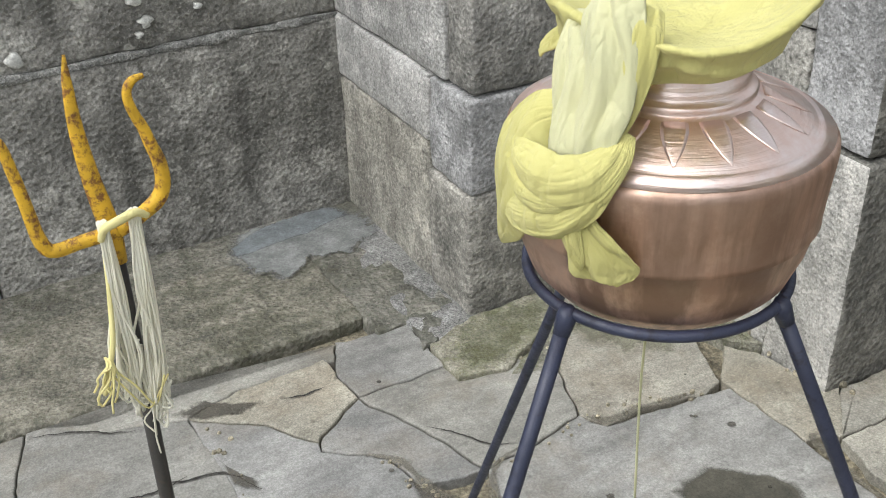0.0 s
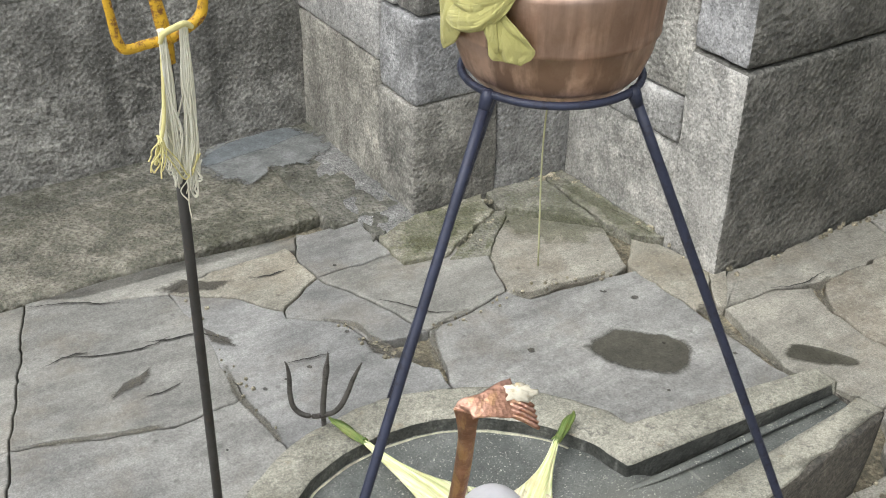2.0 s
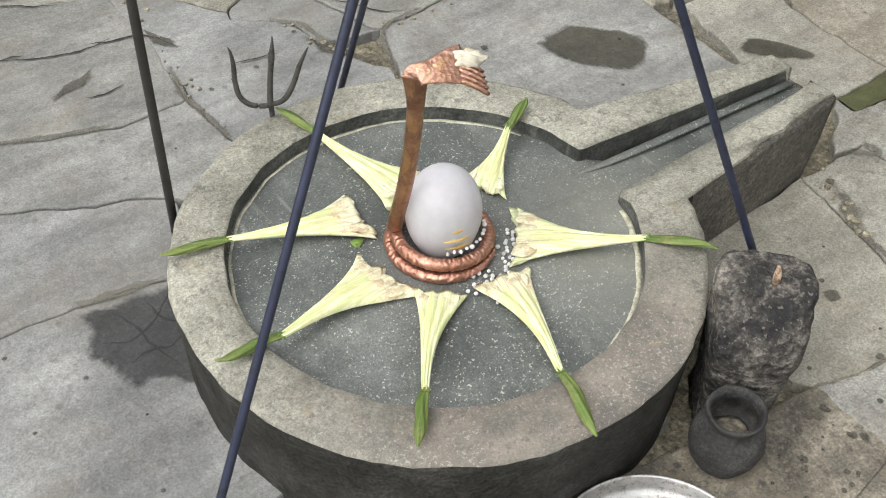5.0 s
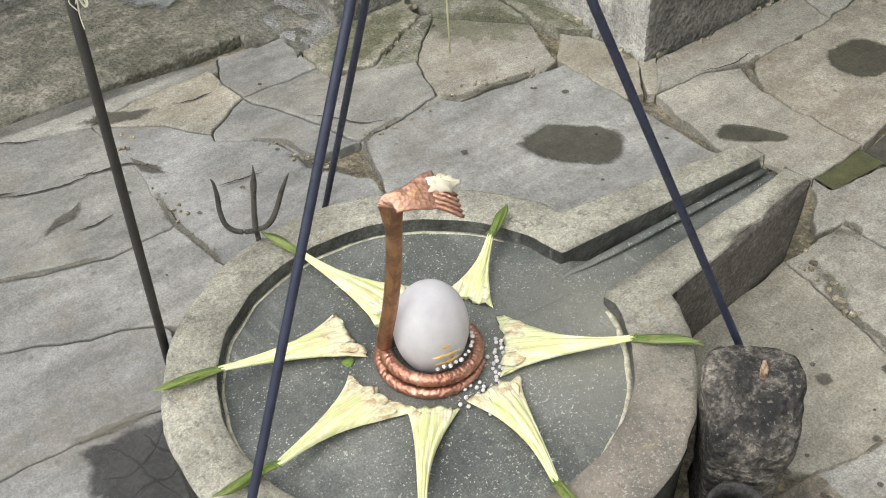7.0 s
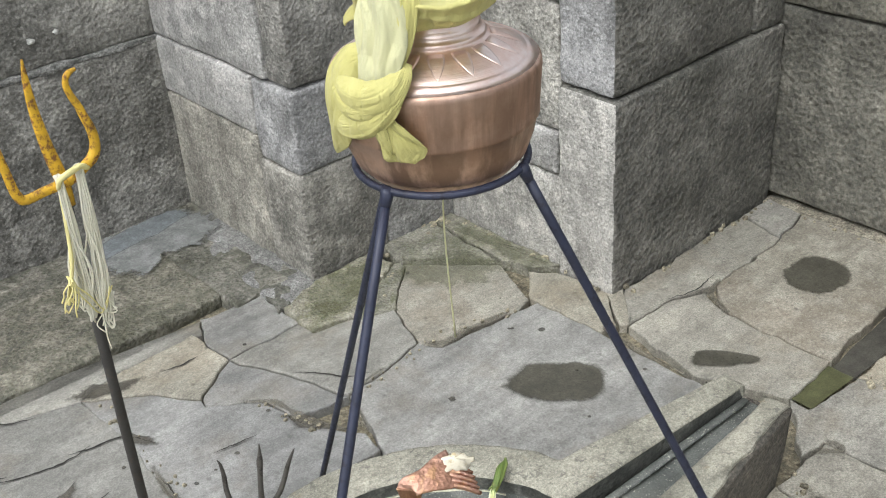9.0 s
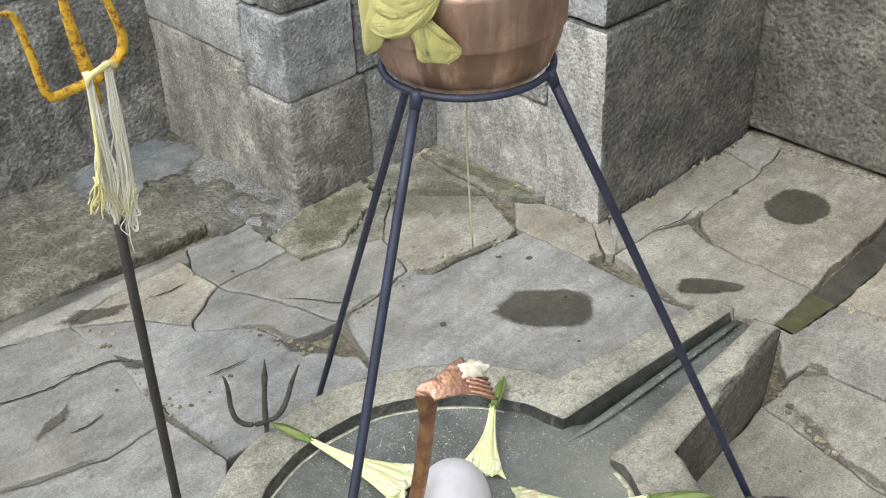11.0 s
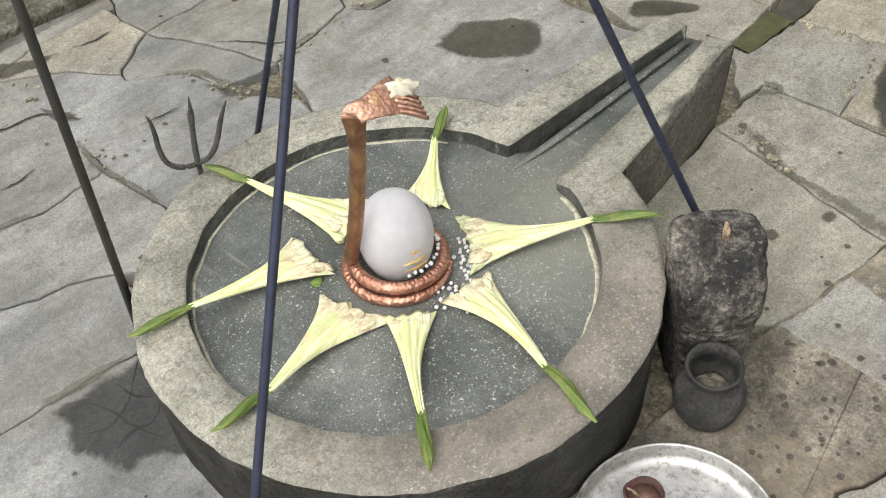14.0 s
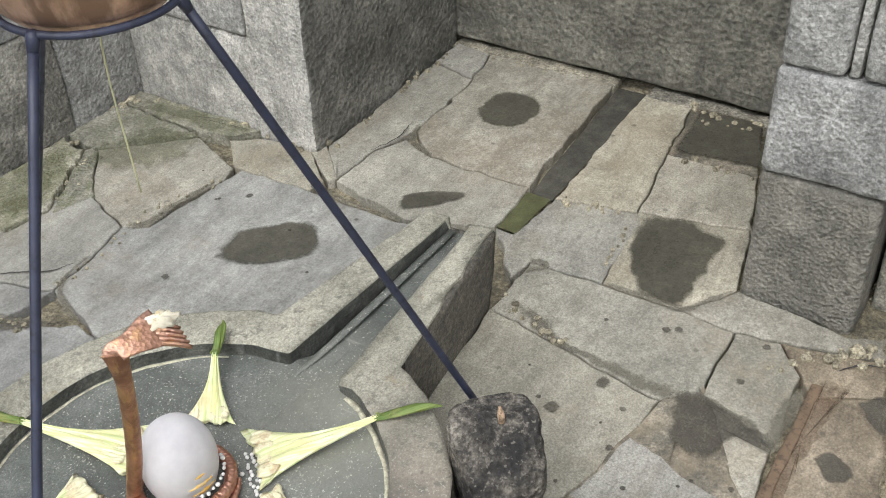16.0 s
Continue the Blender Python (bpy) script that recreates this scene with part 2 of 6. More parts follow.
def rim_stone():
    """Worn grey stone with pale chips and a broad brown oil stain where the lamps stand."""
    m = Nodes("worn_altar_stone")
    p = m.spot()
    broad, fine = m.noise(p, 7.0, 9, 0.7), m.noise(p, 260.0, 5, 0.75)
    color = m.ramp(broad, (0.36, (0.20, 0.193, 0.149)), (0.5, (0.295, 0.284, 0.225)), (0.64, (0.395, 0.377, 0.30)))
    color = m.mix(1.0, color, m.ramp(m.noise(p, 90.0, 9, 0.8), (0.4, 0.75), (0.5, 1.0), (0.6, 1.2)), "MULTIPLY")
    color = m.mix(1.0, color, m.ramp(fine, (0.4, 0.72), (0.5, 1.0), (0.6, 1.25)), "MULTIPLY")
    place = m.n.new("ShaderNodeNewGeometry").outputs["Position"]
    far = m.n.new("ShaderNodeVectorMath")
    far.operation = "DISTANCE"
    m.l.new(place, far.inputs[0])
    far.inputs[1].default_value = (-0.03, -0.45, 0.2)
    edge = m.math("ADD", far.outputs["Value"], m.math("MULTIPLY", m.noise(p, 11.0, 5, 0.7), 0.35))
    oil = m.ramp(edge, (0.42, 0.8), (0.72, 0.0))
    color = m.mix(oil, color, m.ramp(m.noise(p, 17.0, 5), (0.4, (0.105, 0.094, 0.08)), (0.6, (0.225, 0.19, 0.152))))
    spots = m.ramp(m.noise(p, 34.0, 6, 0.75), (0.55, 0.0), (0.62, 0.65))
    color = m.mix(spots, color, (0.1, 0.097, 0.085))
    chips = m.ramp(m.noise(p, 190.0, 5, 0.7), (0.56, 0.0), (0.61, 0.5))
    color = m.mix(m.math("MULTIPLY", chips, m.ramp(m.noise(p, 9.0, 4), (0.4, 0.35), (0.6, 1.0))), color, (0.50, 0.485, 0.41))
    ochre = m.ramp(m.noise(p, 15.0, 5, 0.7), (0.6, 0.0), (0.68, 0.5))
    color = m.mix(ochre, color, (0.27, 0.215, 0.13))
    n = m.bump(m.noise(p, 40.0, 5, 0.65), 0.004)
    n = m.bump(fine, 0.0012, 0.8, n)
    return m.done(color, m.ramp(broad, (0.3, 0.62), (0.7, 0.82)), n)


RIM = rim_stone()
LAMP_STONE = stone("soot_blackened_stone", (0.0234, 0.0211, 0.0187), (0.0936, 0.0842, 0.0702), (0.257, 0.234, 0.195), 11.0, 130, algae=(0.012, 0.012, 0.012), algae_much=0.85, algae_scale=28.0, relief=0.011, rough=0.8, spread=0.0, fleck=0.55, pocks=0.8)
CLAY_BLACK = stone("blackened_clay", (0.014, 0.013, 0.012), (0.032, 0.03, 0.028), (0.085, 0.08, 0.073), 12.0, 260, algae_much=0.4, relief=0.002, rough=0.8, spread=0.0, fleck=0.2)


def basin_stone():
    """Dark wet slate with whitish specks of dried milk."""
    m = Nodes("dark_wet_slate")
    p = m.spot()
    broad, fine = m.noise(p, 6.0, 5), m.noise(p, 300.0, 3)
    color = m.ramp(broad, (0.36, (0.078, 0.084, 0.076)), (0.5, (0.110, 0.117, 0.105)), (0.66, (0.160, 0.167, 0.15)))
    color = m.mix(1.0, color, m.ramp(fine, (0.35, 0.72), (0.65, 1.28)), "MULTIPLY")
    color = m.mix(1.0, color, m.ramp(m.noise(p, 40.0, 7, 0.75), (0.4, 0.86), (0.6, 1.14)), "MULTIPLY")
    specks = m.ramp(m.noise(p, 240.0, 3, 0.6), (0.63, 0.0), (0.66, 1.0))
    where = m.ramp(m.noise(p, 8.0, 4), (0.4, 0.3), (0.55, 1.0))
    color = m.mix(m.math("MULTIPLY", specks, where), color, (0.52, 0.52, 0.44))
    flakes = m.ramp(m.noise(p, 115.0, 3, 0.6), (0.645, 0.0), (0.67, 0.95))
    color = m.mix(m.math("MULTIPLY", flakes, m.ramp(m.noise(p, 10.0, 4), (0.45, 0.15), (0.58, 1.0))), color, (0.5, 0.5, 0.41))
    scratch = m.ramp(m.noise(p, 60.0, 2, 0.5, (1.0, 0.09, 1.0)), (0.66, 0.0), (0.69, 0.35))
    color = m.mix(m.math("MULTIPLY", scratch, m.ramp(m.noise(p, 5.0, 3), (0.5, 0.0), (0.6, 1.0))), color, (0.33, 0.33, 0.28))
    far = m.n.new("ShaderNodeVectorMath")
    far.operation = "DISTANCE"
    m.l.new(m.n.new("ShaderNodeNewGeometry").outputs["Position"], far.inputs[0])
    far.inputs[1].default_value = (0.29, -0.15, 0.17)
    dried = m.math("ADD", far.outputs["Value"], m.math("MULTIPLY", m.noise(p, 12.0, 7, 0.7), 0.3))
    color = m.mix(m.ramp(dried, (0.2, 0.5), (0.42, 0.0)), color, (0.33, 0.325, 0.265))
    n = m.bump(m.noise(p, 60.0, 4), 0.0016)
    return m.done(color, m.ramp(broad, (0.3, 0.34), (0.7, 0.55)), n)


BASIN = basin_stone()


def copper(name, bright, dull, rough=0.3, scales=False, streaks=0.0, size=130.0, turned=True, runs=0.0):
    m = Nodes(name)
    p = m.spot()
    patches = m.noise(p, 16.0, 6, 0.65)
    rings = m.noise(p, 10.0, 4, 0.6, (1.0, 1.0, 60.0)) if turned else m.noise(p, 30.0, 3, 0.6)
    color = m.mix(m.ramp(patches, (0.42, 0.0), (0.58, 1.0)), bright, dull)
    if streaks:
        gold = m.ramp(m.noise(p, 60.0, 5, 0.65, (1.0, 1.0, 0.14)), (0.52, 0.0), (0.6, 1.0))
        color = m.mix(m.math("MULTIPLY", gold, streaks), color, (0.72, 0.46, 0.19))
    if runs:
        drip = m.ramp(m.noise(p, 34.0, 5, 0.6, (1.0, 1.0, 0.1)), (0.44, 0.0), (0.6, 1.0))
        color = m.mix(m.math("MULTIPLY", drip, runs), color, tuple(v * 0.62 for v in dull))
        film = m.ramp(m.noise(p, 7.0, 7, 0.7), (0.45, 0.0), (0.62, 1.0))
        color = m.mix(m.math("MULTIPLY", film, runs * 0.7), color, (0.50, 0.36, 0.28))
    n = m.bump(rings, 0.0007 if turned else 0.0003)
    n = m.bump(m.noise(p, 45.0, 3), 0.0012, 0.7, n)
    if scales:
        n = m.bump(m.cells(p, size), 0.2 / size, 0.9, n)
    return m.done(color, m.ramp(patches, (0.35, rough), (0.7, rough + 0.2)), n, 1.0)


# Shoulder copper, lightened in colour for the sky that it mirrors.
COPPER = copper("beaten_copper", (0.97, 0.82, 0.74), (0.88, 0.67, 0.57), 0.3)
# Belly copper: tarnish, and the dark floor it mirrors, both in the colour.
COPPER_DULL = copper("tarnished_shaded_copper", (0.71, 0.50, 0.385), (0.53, 0.35, 0.255), 0.4, turned=False, runs=0.95)
SNAKE = copper("beaten_bronze", (0.54, 0.33, 0.245), (0.36, 0.205, 0.14), 0.42, True, 0.25, 170.0)
COIL_SCALES = copper("copper_scales", (0.66, 0.37, 0.27), (0.46, 0.24, 0.165), 0.42, True, 0.0, 120.0)
SNAKE_PLAIN = copper("dull_brown_copper", (0.44, 0.24, 0.16), (0.27, 0.145, 0.095), 0.4, False, 0.35)


def paint(name, color, worn, much=0.35, rough=0.5, metal=0.0, scale=60.0):
    """Chipped paint or rusted metal: two colours and small bumps."""
    m = Nodes(name)
    p = m.spot()
    chips = m.noise(p, scale, 5, 0.7)
    c = m.mix(m.ramp(chips, (0.66 - 0.3 * much, 0.0), (0.78 - 0.3 * much, 1.0)), color, worn)
    c = m.mix(1.0, c, m.ramp(m.noise(p, scale * 0.3, 3), (0.3, 0.75), (0.7, 1.2)), "MULTIPLY")
    return m.done(c, m.ramp(chips, (0.4, rough), (0.7, min(1.0, rough + 0.25))), m.bump(chips, 0.0014), metal)


BLUE = paint("dark_blue_paint", (0.024, 0.029, 0.054), (0.018, 0.019, 0.03), 0.4, 0.42)
YELLOW = paint("chipped_yellow_paint", (0.62, 0.37, 0.02), (0.20, 0.09, 0.025), 0.55, 0.6, 0.0, 120.0)
IRON = paint("dark_iron", (0.038, 0.036, 0.032), (0.06, 0.05, 0.04), 0.4, 0.5)
GREY_IRON = paint("grey_iron", (0.075, 0.07, 0.06), (0.04, 0.035, 0.03), 0.5, 0.6)
RUST = paint("rusty_iron", (0.145, 0.1, 0.062), (0.075, 0.055, 0.04), 0.5, 0.8)
STEEL = paint("scratched_steel", (0.55, 0.54, 0.51), (0.33, 0.30, 0.26), 0.5, 0.34, 0.85, 85.0)
TERRACOTTA = paint("terracotta", (0.20, 0.075, 0.045), (0.1, 0.045, 0.03), 0.45, 0.7)
BURNT_CLAY = paint("burnt_clay", (0.085, 0.038, 0.03), (0.045, 0.03, 0.025), 0.5, 0.7)
PEARL = paint("white_sugar", (0.72, 0.71, 0.68), (0.6, 0.58, 0.54), 0.3, 0.5)
WICK = paint("burnt_cotton", (0.42, 0.3, 0.2), (0.12, 0.08, 0.05), 0.5, 0.9)
PASTE = paint("sandal_paste", (0.8, 0.5, 0.1), (0.75, 0.6, 0.35), 0.5, 0.7)
DRIED = paint("dried_petals", (0.72, 0.67, 0.52), (0.55, 0.45, 0.27), 0.45, 0.8)
LEAF = paint("green_leaf", (0.16, 0.26, 0.05), (0.1, 0.17, 0.035), 0.4, 0.5)


def cloth_stuff(name, color, shade, weave=2200.0):
    m = Nodes(name)
    p = m.spot()
    c = m.mix(m.ramp(m.noise(p, 14.0, 4), (0.35, 0.0), (0.7, 1.0)), color, shade)
    n = m.bump(m.noise(p, weave, 2), 0.0006)
    n = m.bump(m.noise(p, 24.0, 2, 0.4, (1.0, 1.0, 0.5)), 0.003, 0.8, n)
    wrinkle = m.math("ABSOLUTE", m.math("SUBTRACT", m.noise(p, 42.0, 3, 0.5, (1.0, 1.0, 0.28)), 0.5))
    n = m.bump(m.ramp(wrinkle, (0.0, 0.0), (0.1, 0.7), (0.25, 1.0)), 0.0016, 0.9, n)
    n = m.bump(m.noise(p, 80.0, 3), 0.0007, 0.7, n)
    return m.done(c, 0.9, n, Sheen_Weight=0.1)


CLOTH = cloth_stuff("pale_yellow_cotton", (0.56, 0.525, 0.195), (0.48, 0.45, 0.15))
PALE_CLOTH = cloth_stuff("faded_yellow_cotton", (0.54, 0.53, 0.30), (0.48, 0.48, 0.28))
THREAD = cloth_stuff("white_cotton_thread", (0.85, 0.83, 0.7), (0.76, 0.73, 0.56))
THREAD_YELLOW = cloth_stuff("yellow_cotton_thread", (0.82, 0.75, 0.34), (0.74, 0.66, 0.28))


def petal(name, base, vein, wilt, much):
    """Petal skin with fine lengthwise veins and wilted brown patches; its length runs along the object's x."""
    m = Nodes(name)
    own = m.n.new("ShaderNodeTexCoord").outputs["Object"]
    p = m.spot()
    lines = m.noise(own, 260.0, 3, 0.6, (0.05, 1.0, 0.35))
    wide = m.noise(own, 90.0, 2, 0.5, (0.06, 1.0, 0.3))
    c = m.mix(m.ramp(lines, (0.42, 0.0), (0.62, 1.0)), base, vein)
    c = m.mix(m.math("MULTIPLY", m.ramp(wide, (0.5, 0.0), (0.62, 1.0)), 0.55), c, vein)
    c = m.mix(m.math("MULTIPLY", m.ramp(m.noise(p, 30.0, 6, 0.75), (0.5, 0.0), (0.62, 1.0)), much), c, wilt)
    n = m.bump(wide, 0.004)
    return m.done(c, 0.6, m.bump(lines, 0.0015, 1.0, n), Subsurface_Weight=0.1)


PETAL = petal("cream_petal", (0.82, 0.81, 0.53), (0.62, 0.65, 0.29), (0.6, 0.47, 0.27), 0.45)
PETAL_WILTED = petal("wilted_petal", (0.82, 0.78, 0.55), (0.68, 0.6, 0.36), (0.5, 0.34, 0.19), 0.8)
CALYX = petal("green_calyx", (0.20, 0.265, 0.065), (0.085, 0.14, 0.026), (0.29, 0.27, 0.11), 0.4)


def crystal():
    m = Nodes("milky_quartz")
    p = m.spot()
    cloud = m.noise(p, 22.0, 6, 0.6)
    c = m.ramp(cloud, (0.3, (0.64, 0.62, 0.63)), (0.7, (0.80, 0.775, 0.78)))
    return m.done(c, m.ramp(cloud, (0.3, 0.5), (0.7, 0.65)), m.bump(cloud, 0.001), Transmission_Weight=0.28, IOR=1.25, Subsurface_Weight=1.0, Subsurface_Scale=0.16, Subsurface_Radius=(1.0, 0.97, 0.95))


QUARTZ = crystal()


def wet(name, color, rough, scale=9.0, film=True, much=0.82, ragged=1.3, fine=20.0):
    """A film of water or dirt; it thins out raggedly where its 'cover' falls to nothing."""
    m = Nodes(name)
    p = m.spot()
    a = m.noise(p, scale, 5)
    c = m.mix(m.ramp(a, (0.35, 0.0), (0.65, 1.0)), color, tuple(v * 1.7 for v in color))
    c = m.mix(1.0, c, m.ramp(m.noise(p, 230.0, 5, 0.75), (0.38, 0.8), (0.5, 1.0), (0.62, 1.2)), "MULTIPLY")
    c = m.mix(0.45, c, m.ramp(m.noise(p, 36.0, 9, 0.8), (0.38, 0.65), (0.5, 1.0), (0.62, 1.4)), "MULTIPLY")
    more = {}
    if film:
        cover = m.n.new("ShaderNodeAttribute")
        cover.attribute_name = "cover"
        edge = m.math("ADD", cover.outputs["Fac"], m.math("MULTIPLY", m.math("SUBTRACT", m.noise(p, fine, 8, 0.7), 0.5), ragged))
        thin = m.ramp(m.noise(p, 130.0, 6, 0.75), (0.35, much * 0.75), (0.65, much))
        more["Alpha"] = m.math("MULTIPLY", m.ramp(edge, (0.2, 0.0), (0.62, 1.0)), thin)
    return m.done(c, rough, m.bump(m.noise(p, 80.0, 3), 0.0008), **more)


WET = wet("wet_stone_film", (0.056, 0.053, 0.040), 0.36, much=0.93, ragged=1.0, fine=28.0)
DAMP = wet("damp_grey_patch", (0.036, 0.036, 0.034), 0.75, 14.0, ragged=1.8)
# Dark film: painted shadow in hollows, also real mud, stains and oil drops.
HOLLOW = wet("hollow_shade_and_dirt", (0.06, 0.055, 0.043), 0.85, 20.0, much=0.85, ragged=1.8, fine=30.0)
CRACK = wet("dark_crack_ribbon", (0.03, 0.028, 0.024), 0.95, 20.0, film=False)
MUD = wet("dried_mud", (0.105, 0.097, 0.074), 0.9, 20.0, much=0.7, ragged=2.0, fine=36.0)
RUST_STAIN = wet("rust_stain", (0.12, 0.08, 0.05), 0.9, 24.0, much=0.5, ragged=2.4, fine=22.0)
MOSS = wet("thin_green_moss", (0.10, 0.104, 0.055), 0.95, 50.0, much=0.42, ragged=4.5, fine=24.0)
LICHEN = wet("pale_lichen", (0.36, 0.36, 0.33), 0.9, 40.0, film=False)
LIME = wet("dried_lime", (0.34, 0.325, 0.24), 0.8, 60.0, film=False)
DRAIN_WATER = wet("still_drain_water", (0.05, 0.048, 0.04), 0.2, film=False)
MOSS_WATER = wet("green_slimy_water", (0.06, 0.062, 0.03), 0.3, 30.0, film=False)
CEMENT_FILM = wet("smeared_pale_cement", (0.175, 0.18, 0.172), 0.85, 16.0, much=0.92, ragged=1.6, fine=26.0)
DAMP_BLUE = wet("wet_bluish_cement", (0.15, 0.165, 0.17), 0.4)
OIL = wet("lamp_oil", (0.13, 0.075, 0.058), 0.06, film=False)


# ---- building helpers ----
def mesh_ob(name, verts, faces, material, parent=None, label="", smooth=True):
    me = bpy.data.meshes.new(name)
    me.from_pydata([tuple(v) for v in verts], [], faces)
    me.update()
    me.materials.append(material)
    if smooth:
        me.shade_smooth()
    ob = new(name, me)
    if parent:
        ob.parent = parent
    if label:
        ob["label"] = label
    return ob


def part(name, shape, material, parent, label="", smooth=True):
    return mesh_ob(name, shape[0], shape[1], material, parent, label, smooth)


def base_at(name, x, y, z, label, category, group=""):
    """An Empty at the origin of the place, under which a thing's parts stand in world coordinates."""
    ob = new(name)
    ob.empty_display_size = 0.05
    return tagged(ob, label, category, group)


def joined(*shapes):
    verts, faces = [], []
    for v, f in shapes:
        k = len(verts)
        verts += list(v)
        faces += [tuple(i + k for i in face) for face in f]
    return verts, faces


def wob(p, scale, amp, seed=0.0):
    return amp * noise.noise(Vector(p) * scale + Vector((seed, seed * 1.7, -seed)))


def sweep(rings, close=True):
    """Skin over rings of equal length, with both ends closed."""
    n, verts, faces = len(rings[0]), [], []
    for ring in rings:
        verts += [tuple(p) for p in ring]
    for a in range(len(rings) - 1):
        for b in range(n):
            c = (b + 1) % n
            faces.append((a * n + b, a * n + c, (a + 1) * n + c, (a + 1) * n + b))
    if close:
        faces.append(tuple(reversed(range(n))))
        faces.append(tuple(range((len(rings) - 1) * n, len(rings) * n)))
    return verts, faces


def smooth_path(points, steps):
    """A Catmull-Rom curve through points of any width."""
    pts = [np.array(p, float) for p in points]
    pts = [2 * pts[0] - pts[1]] + pts + [2 * pts[-1] - pts[-2]]
    out = []
    for i in range(1, len(pts) - 2):
        a, b, c, d = pts[i - 1 : i + 3]
        for k in range(steps):
            t = k / steps
            out.append(0.5 * (2 * b + (c - a) * t + (2 * a - 5 * b + 4 * c - d) * t * t + (3 * b - a - 3 * c + d) * t**3))
    return out + [pts[-2]]


def tube(points, radii, segs=10, flat=1.0, side=None, ripple=0.0, lobes=5, phase=0.0):
    """A swept tube. side: the direction of its wider axis; flat: the other axis by comparison."""
    pts = [Vector(p[:3]) for p in points]
    if isinstance(radii, (int, float)):
        radii = [radii] * len(pts)
    rings, ref = [], Vector(side) if side is not None else None
    for i, p in enumerate(pts):
        ahead = (pts[min(i + 1, len(pts) - 1)] - pts[max(i - 1, 0)]).normalized()
        if ref is None:
            ref = Vector((0, 0, 1)) if abs(ahead.z) < 0.9 else Vector((1, 0, 0))
        u = (ref - ahead * ref.dot(ahead)).normalized()
        if side is None:
            ref = u
        v = ahead.cross(u)
        ring = []
        for k in range(segs):
            a = 2 * math.pi * k / segs
            r = radii[i] * (1 + ripple * math.cos(lobes * a + phase + 0.35 * i))
            ring.append(p + u * (r * math.cos(a)) + v * (r * flat * math.sin(a)))
        rings.append(ring)
    return sweep(rings)


def lathe(profile, centre, segs=48, wave=None):
    """Turns (radius, height) rows round an upright axis; wave(angle, row) scales the radius."""
    rings = []
    for i, (r, z) in enumerate(profile):
        ring = []
        for k in range(segs):
            a = 2 * math.pi * k / segs
            q = r * (wave(a, i) if wave else 1.0)
            ring.append((centre[0] + q * math.cos(a), centre[1] + q * math.sin(a), centre[2] + z))
        rings.append(ring)
    return sweep(rings)


def block(x0, x1, y0, y1, z0, z1, r=0.012, step=0.05, amp=0.004, seed=0.0):
    """A hewn stone: a box with rounded, uneven edges and faces."""
    lo, hi = np.array((x0, y0, z0)), np.array((x1, y1, z1))
    size = hi - lo
    counts = [max(2, min(26, int(math.ceil(s / step)))) for s in size]
    ticks = []
    for k in range(3):
        inner = np.linspace(lo[k] + r, hi[k] - r, counts[k] + 1)
        ticks.append(np.concatenate(([lo[k], lo[k] + r * 0.35], inner, [hi[k] - r * 0.35, hi[k]])))
    index, verts, faces = {}, [], []

    def vert(i, j, k):
        if (i, j, k) not in index:
            p = np.array((ticks[0][i], ticks[1][j], ticks[2][k]))
            core = np.clip(p, lo + r, hi - r)
            d = p - core
            n = np.linalg.norm(d)
            q = core + d / n * r if n > 1e-9 else p
            out = d / n if n > 1e-9 else d
            q = q + out * (wob(q, 9.0, amp, seed) + wob(q, 31.0, amp * 0.6, seed + 3))
            index[i, j, k] = len(verts)
            verts.append(tuple(q))
        return index[i, j, k]

    n = [len(t) for t in ticks]
    for axis in range(3):
        a, b = (axis + 1) % 3, (axis + 2) % 3
        for end in (0, n[axis] - 1):
            for i in range(n[a] - 1):
                for j in range(n[b] - 1):
                    quad = []
                    for u, v in ((i, j), (i + 1, j), (i + 1, j + 1), (i, j + 1)):
                        c = [0, 0, 0]
                        c[axis], c[a], c[b] = end, u, v
                        quad.append(vert(*c))
                    faces.append(tuple(quad) if end else tuple(reversed(quad)))
    return verts, faces


def inset(poly, gap):
    """A polygon, counter-clockwise, moved inwards by gap."""
    out = []
    for i, p in enumerate(poly):
        a, c = poly[i - 1], poly[(i + 1) % len(poly)]
        d1, d2 = (p - a).normalized(), (c - p).normalized()
        n1, n2 = Vector((-d1.y, d1.x)), Vector((-d2.y, d2.x))
        out.append(p + (n1 + n2).normalized() * gap if (n1 + n2).length > 1e-6 else p + n1 * gap)
    return out


def outline(corners, rough=0.004, step=0.018):
    """A closed, counter-clockwise line through the corners, with a hewn, wavering edge."""
    pts = [Vector(c) for c in corners]
    if sum(a.x * b.y - b.x * a.y for a, b in zip(pts, pts[1:] + pts[:1])) < 0:
        pts.reverse()
    line = []
    for a, b in zip(pts, pts[1:] + pts[:1]):
        n = max(1, int((b - a).length / step))
        off = Vector((-(b - a).y, (b - a).x)).normalized() if (b - a).length else Vector((0, 0))
        if (off.x, off.y) < (0.0, 0.0):
            off = -off  # neighbours share one wavering line
        for k in range(n):
            q = a.lerp(b, k / n)
            line.append(q + off * (wob((q.x, q.y, 0), 11.0, rough * 1.5) + wob((q.x, q.y, 4.0), 37.0, rough * 0.8) + wob((q.x, q.y, 8.0), 95.0, rough * 0.45)))
    return line


